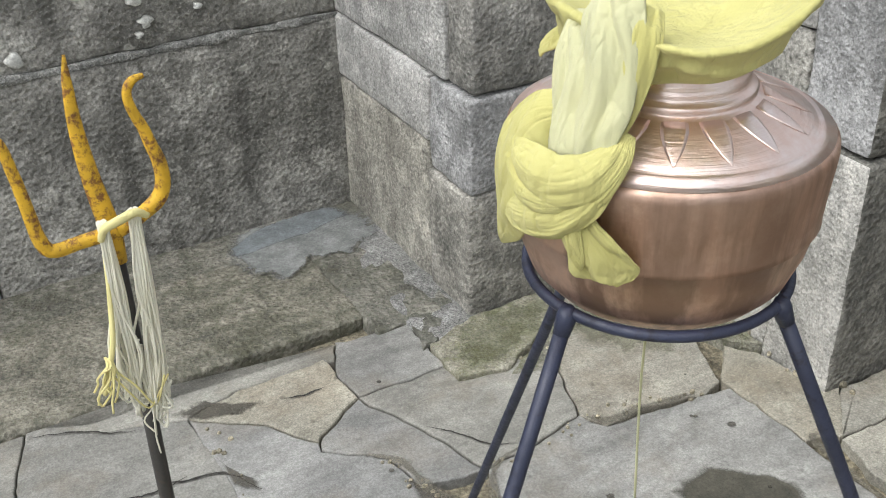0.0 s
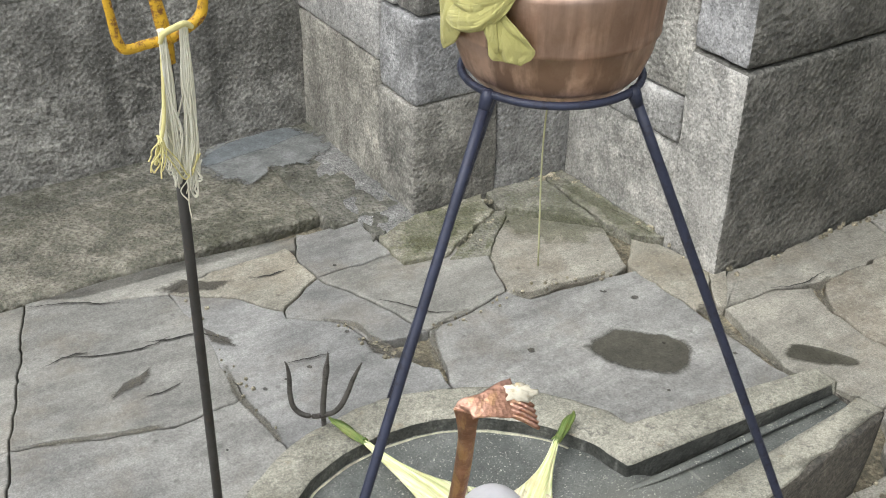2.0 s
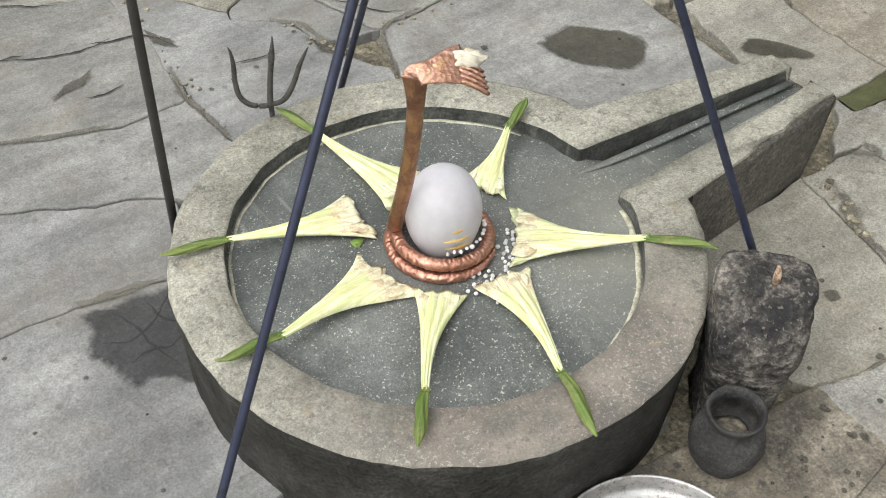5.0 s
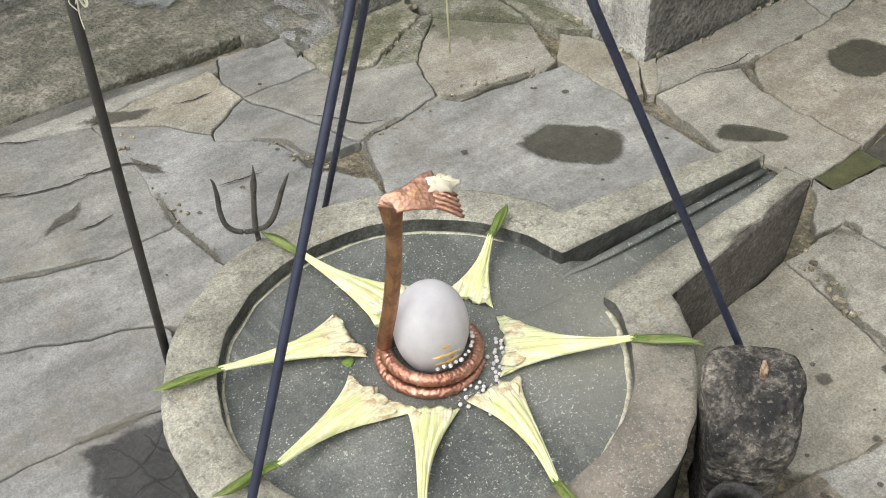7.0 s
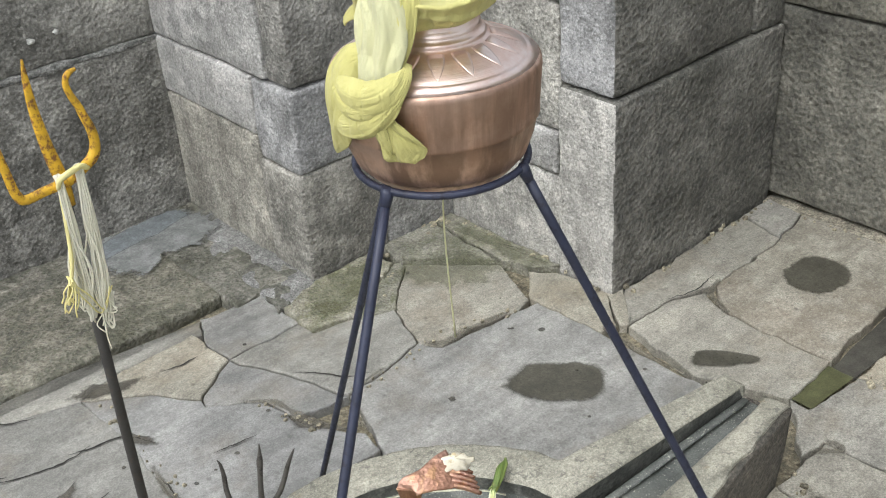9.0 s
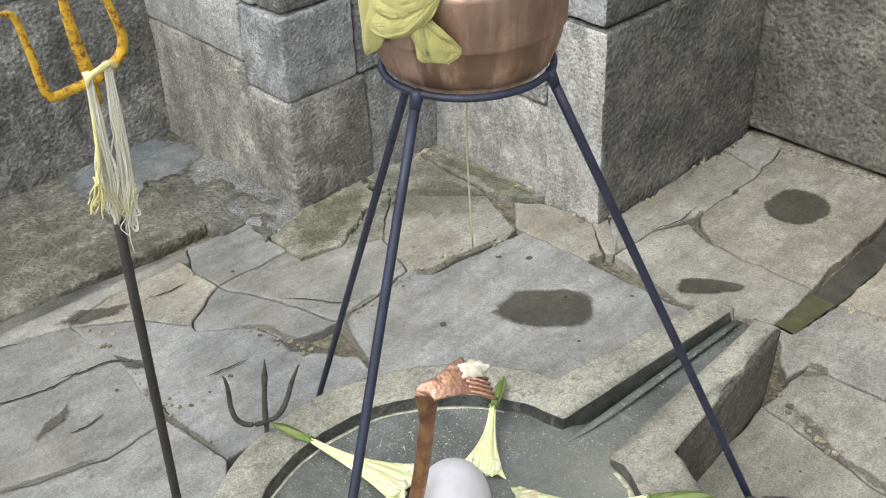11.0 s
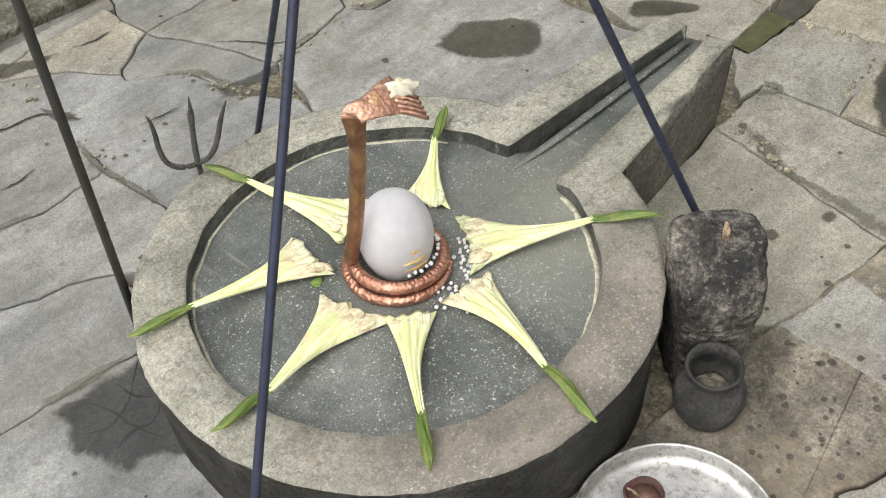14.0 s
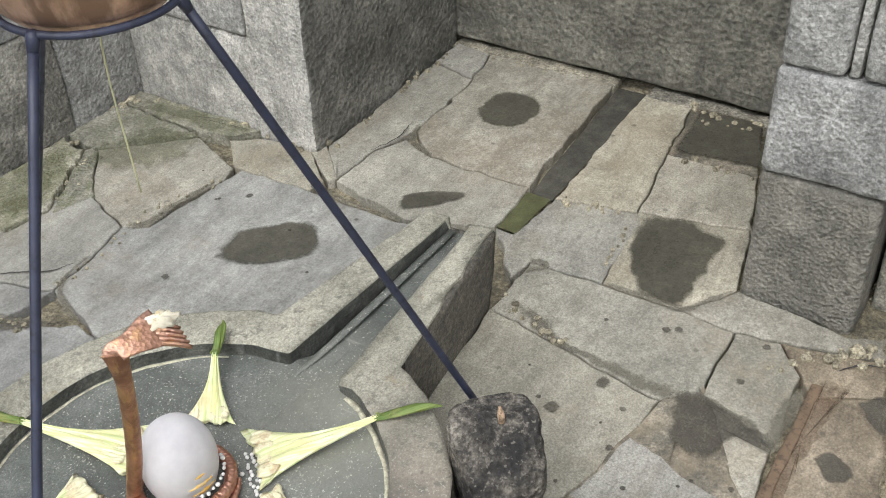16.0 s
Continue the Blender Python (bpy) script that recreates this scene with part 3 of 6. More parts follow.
def slab_shape(corners, top=0.0, thick=0.06, gap=0.004, bevel=0.006, rough=0.004, tilt=(0.0, 0.0)):
    edge = inset(outline(corners, rough), gap)
    mid = sum(edge, Vector((0, 0))) / len(edge)
    h = lambda q, z: (q.x, q.y, z + (q.x - mid.x) * tilt[0] + (q.y - mid.y) * tilt[1])
    rings = [[h(q, top - thick) for q in edge], [h(q, top - bevel) for q in edge], [h(q, top - bevel * 0.2) for q in inset(edge, bevel * 0.5)], [h(q, top) for q in inset(edge, bevel * 1.3)]]
    return sweep(rings)


# ---- the setting: floor and walls ----
floor = tagged(mesh_ob("floor", [(-40, -40, -0.03), (40, -40, -0.03), (40, 40, -0.03), (-40, 40, -0.03)], [(0, 1, 2, 3)], BED, smooth=False), "courtyard floor of cracked grey stone flags on a muddy bed", "floor", kind="structure")

walls = {}


def wall(name, label):
    ob = new(name)
    ob.empty_display_size = 0.1
    walls[name] = tagged(ob, label, "wall", kind="structure")
    return ob


def course(parent, material, x0, x1, y0, y1, z0, z1, r=0.012, amp=0.004):
    g = 0.0025
    part("stone_block", block(x0 + g, x1 - g, y0 + g, y1 - g, z0 + g, z1 - g, r, 0.05, amp, x0 * 3 + z0 * 7), material, parent)


def corner(parent, x0, x1, y0, y1, z0, z1, r, amp):
    """A corner stone: pale granite end face, long face coloured darker for its shade."""
    g = 0.0025
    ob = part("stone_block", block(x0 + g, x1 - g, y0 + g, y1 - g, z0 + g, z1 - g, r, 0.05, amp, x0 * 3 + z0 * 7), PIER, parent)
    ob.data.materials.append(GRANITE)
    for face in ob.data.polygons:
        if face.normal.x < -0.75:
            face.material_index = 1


# Wall tops stay out of view; height chosen for the sky light let in.
TOP = 1.7
w = wall("wall_west", "wall of huge black-stained pecked granite blocks")
course(w, STAINED, -0.35, 0.665, 2.0, 2.5, -0.05, 0.588, 0.014, 0.006)
course(w, STAINED, -1.9, -0.35, 2.0, 2.5, -0.05, 0.58, 0.014, 0.006)
course(w, STAINED, -1.1, 0.665, 2.006, 2.5, 0.588, 1.2, 0.02, 0.007)
course(w, STAINED, -1.9, -1.1, 2.0, 2.5, 0.58, 1.2, 0.02, 0.007)
course(w, STAINED, -1.9, 0.665, 2.0, 2.5, 1.2, TOP, 0.02, 0.007)
course(w, STAINED, -5.0, -1.9, 2.0, 2.5, -0.05, TOP, 0.02, 0.007)

part("mortar", block(-0.34, 0.655, 2.0, 2.06, 0.578, 0.597, 0.005, 0.02, 0.010, 4.0), CEMENT, w, "pale mortar smeared along the joint")

w = wall("wall_buttress", "corner buttress of pale and brown dressed granite blocks")
course(w, BROWN, 0.65, 1.0, 1.5, 2.5, -0.05, 0.41, 0.01, 0.004)
course(w, GRANITE, 0.645, 1.0, 1.495, 2.5, 0.41, 0.592, 0.01, 0.004)
course(w, GRANITE, 0.65, 1.0, 1.42, 2.5, 0.592, 0.98, 0.012, 0.005)
course(w, BROWN, 0.65, 1.0, 1.46, 2.5, 0.98, TOP, 0.012, 0.005)
course(w, BROWN, 0.64, 0.93, 1.3, 1.5, -0.05, 0.345, 0.01, 0.005)
course(w, GRANITE, 0.645, 0.9, 1.295, 1.495, 0.345, 0.592, 0.012, 0.005)
course(w, BROWN, 0.655, 1.0, 1.3, 1.42, 0.592, 1.1, 0.014, 0.005)
course(w, BROWN, 0.65, 1.0, 1.3, 1.46, 1.1, TOP, 0.014, 0.005)
course(w, BROWN, 0.93, 1.4, 1.305, 1.6, -0.05, 0.345, 0.01, 0.005)
course(w, STAINED, 0.9, 1.4, 1.3, 1.6, 0.345, 0.592, 0.012, 0.005)
course(w, STAINED, 1.0, 1.4, 1.305, 1.6, 0.592, TOP, 0.012, 0.005)

w = wall("wall_pier", "projecting pier of pale and black-stained granite blocks")
course(w, GRANITE, 1.19, 1.6, 0.84, 1.31, -0.05, 0.29, 0.012, 0.006)
course(w, GRANITE, 1.182, 1.6, 0.843, 1.31, 0.29, 0.42, 0.012, 0.005)
course(w, STAINED, 1.19, 1.6, 0.84, 1.31, 0.42, 0.78, 0.012, 0.005)
course(w, GRANITE, 1.19, 1.6, 0.84, 1.31, 0.78, TOP, 0.012, 0.005)
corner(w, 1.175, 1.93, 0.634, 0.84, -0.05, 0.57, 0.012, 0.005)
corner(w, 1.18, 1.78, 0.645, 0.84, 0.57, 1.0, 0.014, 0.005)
course(w, PIER, 1.78, 1.93, 0.645, 0.84, 0.57, 1.0, 0.012, 0.006)
course(w, PIER, 1.18, 1.93, 0.645, 0.84, 1.0, TOP, 0.014, 0.006)

w = wall("wall_north", "back wall of a long pecked granite block above a drain hole")
course(w, PECKED, 1.93, 2.4, -0.62, 0.9, 0.012, 0.62, 0.012, 0.007)
course(w, PECKED, 1.925, 2.4, -1.6, 0.9, 0.62, 1.25, 0.014, 0.006)
course(w, STAINED, 1.925, 2.4, -1.6, 0.9, 1.25, TOP, 0.014, 0.006)

w = wall("wall_jamb", "jamb of large pale grey dressed granite blocks")
course(w, JAMB, 1.178, 1.95, -0.82, -0.56, -0.05, 0.328, 0.016, 0.004)
course(w, JAMB_PALE, 1.172, 1.95, -1.35, -0.558, 0.328, 0.572, 0.014, 0.004)
course(w, JAMB_PALE, 1.178, 1.95, -0.69, -0.56, 0.572, 1.0, 0.014, 0.004)
course(w, JAMB_PALE, 1.19, 1.95, -0.715, -0.69, 0.572, 1.0, 0.006, 0.003)
course(w, JAMB_PALE, 1.182, 1.95, -1.35, -0.715, 0.572, 1.0, 0.014, 0.005)
course(w, JAMB_PALE, 1.18, 1.95, -1.35, -0.56, 1.0, TOP, 0.014, 0.005)
course(w, BROWN, 1.3, 1.95, -1.35, -0.822, -0.05, 0.328, 0.014, 0.004)
course(w, BROWN, 1.18, 1.95, -5.0, -1.35, -0.05, TOP, 0.014, 0.004)

# Invented walls out of view that close the yard and its reflections.
w = wall("wall_south", "plain unseen wall added to close the yard")
course(w, BROWN, -5.0, 1.2, -5.3, -5.0, -0.05, 1.8)
w = wall("wall_east", "plain unseen wall added to close the yard")
course(w, BROWN, -5.3, -5.0, -5.3, 2.5, -0.05, 1.5)

# kerb and gutter at the foot of the stained wall
kerb = tagged(new("kerb"), "low mossy stone kerb along the stained wall", "kerb", kind="structure")
part("kerb_stone", block(-0.62, 0.42, 1.44, 1.86, -0.05, 0.013, 0.012, 0.03, 0.006, 1.0), MOSSY, kerb)
part("kerb_stone", block(-1.9, -0.62, 1.46, 1.86, -0.05, 0.012, 0.012, 0.04, 0.006, 2.0), MOSSY, kerb)
part("kerb_stone", block(0.415, 0.60, 1.36, 1.84, -0.05, 0.014, 0.012, 0.03, 0.008, 3.0), MOSSY, kerb)
part("gutter", block(-1.9, 0.66, 1.84, 2.01, -0.05, 0.014, 0.01, 0.05, 0.006, 5.0), MOSSY, kerb, "worn stone strip at the foot of the wall")
part("corner_fill", block(0.5, 0.67, 1.26, 1.9, -0.05, 0.012, 0.01, 0.03, 0.008, 6.0), CEMENT, kerb, "grey cement fill")

made_slabs = []


def slab(*corners, material=None, top=None, gap=0.0024, rough=0.0062):
    k = len(made_slabs)
    rnd = random.Random(k)
    z = rnd.uniform(-0.002, 0.002) if top is None else top
    tilt = (rnd.uniform(-0.003, 0.003), rnd.uniform(-0.003, 0.003))
    made_slabs.append([Vector(c) for c in corners])
    if material is None:
        mid = sum(made_slabs[-1], Vector((0, 0))) / len(corners)
        material = SLATE if mid.x < 0.75 and mid.y > -0.1 else SLAB
    return part("flagstone", slab_shape(corners, z, 0.06, gap, 0.0035, rough, tilt), material, floor, smooth=False)


slab((1.40, 0.46), (1.59, 0.46), (1.74, 0.47), (1.90, 0.50), (1.91, 0.08), (1.31, 0.05), (1.31, 0.35), material=TAN)
slab((1.21, 0.63), (1.78, 0.63), (1.74, 0.47), (1.59, 0.46), (1.40, 0.46), (1.25, 0.51), (1.09, 0.51))
slab((1.78, 0.63), (1.92, 0.63), (1.90, 0.50), (1.74, 0.47))
slab((1.09, 0.51), (1.25, 0.51), (1.36, 0.46), (1.31, 0.35), (1.31, 0.05), (1.12, 0.04), (1.04, 0.25))
slab((1.91, -0.02), (1.90, -0.17), (1.63, -0.20), (1.35, -0.24), (1.30, -0.03), material=TAN)
slab((1.90, -0.17), (1.91, -0.37), (1.64, -0.45), (1.63, -0.20), material=SOOTY)
slab((1.63, -0.20), (1.64, -0.45), (1.41, -0.51), (1.35, -0.24), material=TAN)
slab((1.30, -0.03), (1.35, -0.24), (1.30, -0.27), (1.05, -0.28), (1.04, -0.10), (0.96, -0.09), (1.12, 0.04), (1.12, -0.01))
slab((1.35, -0.24), (1.41, -0.51), (1.18, -0.56), (1.05, -0.47), (1.05, -0.28), material=TAN)
slab((1.04, -0.10), (1.05, -0.47), (1.04, -0.60), (0.82, -0.61), (0.77, -0.54), (0.85, -0.10))
slab((1.05, -0.47), (1.18, -0.56), (1.15, -0.81), (1.18, -0.89), (1.11, -0.91), (1.04, -0.60), material=TAN)
slab((1.04, -0.60), (1.06, -0.70), (0.98, -0.77), (0.76, -0.78), (0.82, -0.61))
slab((1.06, -0.70), (1.09, -0.85), (1.11, -0.91), (1.00, -0.93), (0.93, -0.80), (0.98, -0.77), material=RUSTY)
slab((0.85, -0.10), (0.77, -0.54), (0.65, -0.53), (0.45, -0.49), (0.35, -0.33), (0.54, -0.12))
slab((0.65, -0.53), (0.77, -0.54), (0.82, -0.61), (0.76, -0.78), (0.62, -0.79), (0.59, -0.73))
slab((0.65, -0.53), (0.59, -0.73), (0.46, -0.71), (0.45, -0.49))
slab((0.93, -0.80), (1.00, -0.93), (0.72, -1.00), (0.61, -0.81), material=RUSTY)
slab((0.66, 0.86), (0.69, 0.80), (0.94, 0.77), (1.01, 0.76), (1.02, 0.54), (1.02, 0.21), (0.91, 0.11), (0.44, 0.16), (0.29, 0.45), (0.33, 0.61), (0.40, 0.82), (0.55, 0.84))
slab((0.89, 1.19), (1.08, 0.98), (1.01, 0.79), (0.94, 0.77), (0.80, 0.81), (0.69, 0.80), (0.66, 0.86), (0.72, 1.03), material=SLAB)
slab((1.11, 0.89), (1.16, 0.83), (1.18, 0.65), (1.07, 0.53), (1.02, 0.54), (1.01, 0.76), (1.01, 0.79))
slab((0.50, 1.17), (0.65, 1.13), (0.72, 1.03), (0.66, 0.86), (0.55, 0.84), (0.40, 0.82), (0.34, 0.99), (0.27, 1.17))
slab((0.27, 1.17), (0.34, 0.99), (0.40, 0.82), (0.25, 0.85), (0.24, 0.96), (0.12, 1.05), (0.13, 1.08))
slab((0.32, 1.39), (0.50, 1.37), (0.50, 1.17), (0.27, 1.17), (0.26, 1.29))
slab((-0.09, 1.30), (0.05, 1.34), (0.26, 1.34), (0.27, 1.17), (0.13, 1.08), (0.05, 1.19), material=SLAB)
slab((-0.45, 1.49), (-0.30, 1.41), (0.13, 1.39), (0.32, 1.39), (0.28, 1.32), (0.05, 1.34), (-0.09, 1.30), (-0.32, 1.37))
slab((-0.09, 1.30), (0.05, 1.19), (0.13, 1.08), (0.12, 1.05), (0.24, 0.96), (0.25, 0.85), (0.28, 0.78), (0.34, 0.68), (0.33, 0.61), (0.17, 0.62), (-0.08, 0.62), (-0.10, 0.82), (-0.09, 1.06))
slab((-0.41, 1.46), (-0.26, 1.36), (-0.09, 1.30), (-0.07, 1.07), (-0.10, 0.82), (-0.26, 0.81), (-0.41, 0.86), (-0.58, 0.92))
slab((-0.58, 0.92), (-0.41, 0.86), (-0.26, 0.81), (-0.10, 0.82), (-0.08, 0.62), (-0.18, 0.49), (-0.26, 0.55), (-0.34, 0.59), (-0.45, 0.64), (-0.63, 0.73))
slab((-0.63, 0.73), (-0.45, 0.64), (-0.34, 0.59), (-0.26, 0.55), (-0.23, 0.40), (-0.35, 0.35), (-0.39, 0.36), (-0.55, 0.38), (-0.74, 0.39))
slab((-0.74, 0.39), (-0.55, 0.38), (-0.39, 0.36), (-0.35, 0.35), (-0.32, 0.19), (-0.29, 0.01), (-0.34, -0.15), (-0.58, -0.20), (-0.88, 0.15))
slab((0.36, -0.47), (0.71, -0.53), (0.91, -0.57), (0.49, -0.85), (0.28, -0.77), (0.22, -0.74), (0.14, -0.77), (-0.01, -0.82), (-0.31, -0.50), (-0.20, -0.40), (0.10, -0.44), material=SOOTY)
slab((0.49, -0.85), (0.28, -0.77), (0.22, -0.74), (0.14, -0.77), (-0.01, -0.82), (0.14, -0.97))

slab((-0.45, 1.49), (-0.41, 1.46), (-0.58, 0.92), (-1.12, 0.96), (-1.12, 1.46))
slab((-0.58, 0.92), (-0.63, 0.73), (-0.74, 0.39), (-1.20, 0.42), (-1.12, 0.96))
slab((-0.74, 0.39), (-0.88, 0.15), (-1.30, 0.15), (-1.20, 0.42))

# raised mossy stones in the corner below the pot
slab((0.49, 1.10), (0.61, 1.07), (0.86, 1.20), (0.88, 1.30), (0.66, 1.30), (0.50, 1.25), material=MOSS_STONE, top=0.016, rough=0.012)
slab((0.90, 1.20), (1.08, 0.99), (1.10, 1.30), (0.89, 1.31), material=MOSS_STONE, top=0.012, rough=0.01)
slab((1.09, 0.98), (1.12, 0.90), (1.19, 0.84), (1.19, 1.31), (1.11, 1.31), material=MOSS_STONE, top=0.008, rough=0.01)

slab((0.61, 1.06), (0.72, 1.02), (0.90, 1.20), (0.86, 1.21), material=MOSS_STONE, top=0.006, rough=0.008)
slab((1.08, 0.53), (1.18, 0.66), (1.22, 0.63), (1.10, 0.51), material=TAN)
slab((0.48, 1.24), (0.66, 1.31), (0.64, 1.45), (0.5, 1.38), material=MOSSY, top=0.012, rough=0.01)


def inside(p, poly):
    hit = False
    for a, b in zip(poly, poly[1:] + poly[:1]):
        if (a.y > p.y) != (b.y > p.y) and p.x < (b.x - a.x) * (p.y - a.y) / (b.y - a.y) + a.x:
            hit = not hit
    return hit


# the rest of the yard: more flags where none lies yet
known = list(made_slabs)
rnd = random.Random(7)
for i in range(-9, 5):
    for j in range(-10, 4):
        x, y, s = i * 0.46 + 0.2 * (j % 2), j * 0.4, 0.46
        tests = [Vector((x + s * u, y + 0.4 * v)) for u in (0.02, 0.25, 0.5, 0.75, 0.98) for v in (0.02, 0.25, 0.5, 0.75, 0.98)]
        if x + s > 1.15 or y + 0.4 > 1.45 or any(inside(t, k) for t in tests for k in known) or all(t.length < 0.4 for t in tests):
            continue
        j4 = [rnd.uniform(-0.02, 0.02) for _ in range(4)]
        slab((x, y), (x + s, y), (x + s, y + 0.4), (x, y + 0.4), material=TAN if rnd.random() < 0.3 else SLAB)


def puddle(name, corners, material, label, z=0.005, category="puddle", rough=0.006, soft=0.022):
    """A thin film on the floor, full inside and thinning out over its last soft metres."""
    edge = outline(corners, rough, 0.014)
    mid = sum(edge, Vector((0, 0))) / len(edge)
    rings = []
    for far in (1.0 + soft * 8, 1.0, 0.82, 0.5, 0.2):
        rings.append([(mid.x + (q.x - mid.x) * far, mid.y + (q.y - mid.y) * far, z) for q in edge])
    verts, faces = sweep(rings, close=False)
    n = len(edge)
    verts.append((mid.x, mid.y, z))
    faces += [(4 * n + k, 4 * n + (k + 1) % n, 5 * n) for k in range(n)]
    ob = mesh_ob(name, verts, faces, material, smooth=False)
    cover = ob.data.attributes.new("cover", "FLOAT", "POINT")
    cover.data.foreach_set("value", [0.0] * n + [0.5] * n + [1.0] * (3 * n + 1))
    return tagged(ob, label, category)


def rounded(corners, steps=5):
    pts = smooth_path([*corners, corners[0]], steps)
    return [tuple(p[:2]) for p in pts[:-1]]


puddle("wet_patch", rounded([(0.68, 0.565), (0.78, 0.575), (0.87, 0.50), (0.885, 0.42), (0.80, 0.375), (0.71, 0.46)]), WET, "dark wet oval patch on a grey flagstone")
puddle("wet_patch", rounded([(1.07, 0.28), (1.10, 0.305), (1.16, 0.265), (1.195, 0.18), (1.13, 0.205)]), WET, "small dark wet streak on a flagstone")
puddle("wet_patch", rounded([(1.59, 0.36), (1.70, 0.34), (1.71, 0.24), (1.64, 0.20), (1.55, 0.23), (1.54, 0.31)]), WET, "round dark wet patch before the back wall")
puddle("wet_patch", [(1.265, -0.277), (1.329, -0.285), (1.363, -0.351), (1.326, -0.467), (1.214, -0.471), (1.08, -0.465), (1.055, -0.455), (1.062, -0.377), (1.119, -0.332), (1.2, -0.29)], WET, "dark shallow puddle in a worn flagstone")
puddle("wet_patch", [(1.88, -0.20), (1.89, -0.37), (1.68, -0.44), (1.66, -0.22)], WET, "dark damp stone at the foot of the back wall")
puddle("wet_patch", [(-0.536, 0.345), (-0.458, 0.338), (-0.355, 0.335), (-0.375, 0.237), (-0.43, 0.108), (-0.50, 0.16), (-0.54, 0.252)], DAMP, "dark damp patch beside the round altar", rough=0.016)
puddle("wet_patch", rounded([(0.24, 1.90), (0.38, 1.975), (0.56, 1.97), (0.58, 1.91), (0.42, 1.875), (0.26, 1.855)]), DAMP_BLUE, "bluish wet patch in the wall's gutter", 0.0265)
puddle("cement_smear", [(0.235, 1.77), (0.245, 1.88), (0.31, 1.965), (0.50, 1.97), (0.63, 1.90), (0.62, 1.80), (0.50, 1.73), (0.40, 1.76), (0.338, 1.70)], CEMENT_FILM, "pale cement smeared over the worn gutter stones", 0.024, "cement", 0.02, 0.03)
puddle("drain_water", [(1.31, 0.045), (1.93, 0.075), (1.93, -0.02), (1.31, -0.02)], DRAIN_WATER, "still dark water in a narrow stone drain", -0.02, "water", 0.002, 0.0)
puddle("drain_water", [(1.13, 0.045), (1.30, 0.052), (1.30, -0.02), (1.13, -0.012)], MOSS_WATER, "slimy green water below the altar spout", -0.008, "water", 0.002, 0.0)

# flat dark films painted for the shadow in chipped hollows, and smears on the flags
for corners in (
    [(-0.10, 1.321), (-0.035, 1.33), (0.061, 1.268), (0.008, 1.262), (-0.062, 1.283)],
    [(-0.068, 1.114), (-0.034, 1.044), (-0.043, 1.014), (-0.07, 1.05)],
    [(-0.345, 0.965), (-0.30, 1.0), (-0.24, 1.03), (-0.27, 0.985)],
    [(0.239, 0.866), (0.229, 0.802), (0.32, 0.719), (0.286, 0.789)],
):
    puddle("hollow", corners, HOLLOW, "flat dark film painting the shadow in a chipped hollow", 0.005, "hollow", 0.006, 0.06)
puddle("mud_smear", [(0.765, -0.57), (0.836, -0.598), (0.795, -0.656), (0.793, -0.697), (0.775, -0.76), (0.74, -0.759), (0.749, -0.704), (0.70, -0.691), (0.671, -0.661), (0.684, -0.611)], HOLLOW, "dark damp mud smeared across a flagstone", 0.0055, "mud", 0.012)


def seam(*rows):
    """Dried mud that has gathered along a joint: rows of x, y and half width."""
    line = smooth_path(rows, 8)
    n, verts, faces, cover = len(line) - 1, [], [], []
    for i, q in enumerate(line):
        d = line[min(i + 1, n)][:2] - line[max(i - 1, 0)][:2]
        d = d / max(1e-6, np.hypot(*d))
        w = q[2] * (1 + 0.8 * noise.noise(Vector((q[0] * 22, q[1] * 22, 2))))
        shift = 0.4 * q[2] * noise.noise(Vector((q[0] * 16, q[1] * 16, 9)))
        for k, c in ((-1.7, 0.0), (-0.9, 0.55), (0.0, 1.0), (0.9, 0.55), (1.7, 0.0)):
            verts.append((q[0] - d[1] * (k * w + shift), q[1] + d[0] * (k * w + shift), 0.0052))
            cover.append(c * min(1.0, 6 * i / n, 6 * (n - i) / n))
    for i in range(n):
        faces += [(i * 5 + k, i * 5 + k + 1, i * 5 + k + 6, i * 5 + k + 5) for k in range(4)]
    ob = part("mud_seam", (verts, faces), MUD, floor, "dried mud along a joint", smooth=False)
    ob.data.attributes.new("cover", "FLOAT", "POINT").data.foreach_set("value", cover)


seam((0.885, -0.13, 0.012), (0.865, -0.20, 0.014), (0.82, -0.28, 0.010), (0.81, -0.36, 0.009), (0.80, -0.44, 0.012), (0.79, -0.52, 0.016), (0.815, -0.59, 0.014))
seam((0.96, -0.785, 0.006), (0.89, -0.776, 0.014), (0.80, -0.775, 0.014), (0.72, -0.780, 0.008))
seam((0.82, -0.60, 0.006), (0.80, -0.68, 0.008), (0.775, -0.76, 0.010))
seam((1.05, -0.28, 0.004), (1.05, -0.38, 0.006), (1.05, -0.47, 0.006), (1.10, -0.51, 0.006), (1.18, -0.56, 0.004))
seam((1.04, -0.09, 0.006), (1.04, -0.14, 0.008), (0.98, -0.09, 0.008))
seam((0.30, 0.77, 0.008), (0.26, 0.84, 0.012), (0.25, 0.93, 0.008), (0.18, 1.0, 0.006))
seam((0.34, 0.66, 0.004), (0.36, 0.74, 0.008), (0.42, 0.82, 0.006), (0.54, 0.84, 0.004))
seam((-0.08, 0.62, 0.005), (-0.09, 0.74, 0.008), (-0.10, 0.84, 0.007), (-0.08, 0.96, 0.004))
seam((1.02, 0.24, 0.005), (1.02, 0.4, 0.007), (1.03, 0.53, 0.008), (1.06, 0.54, 0.005))
seam((0.66, 0.86, 0.008), (0.70, 0.81, 0.012), (0.82, 0.80, 0.008), (0.94, 0.775, 0.008))
seam((1.30, 0.34, 0.008), (1.36, 0.44, 0.010), (1.44, 0.465, 0.006))
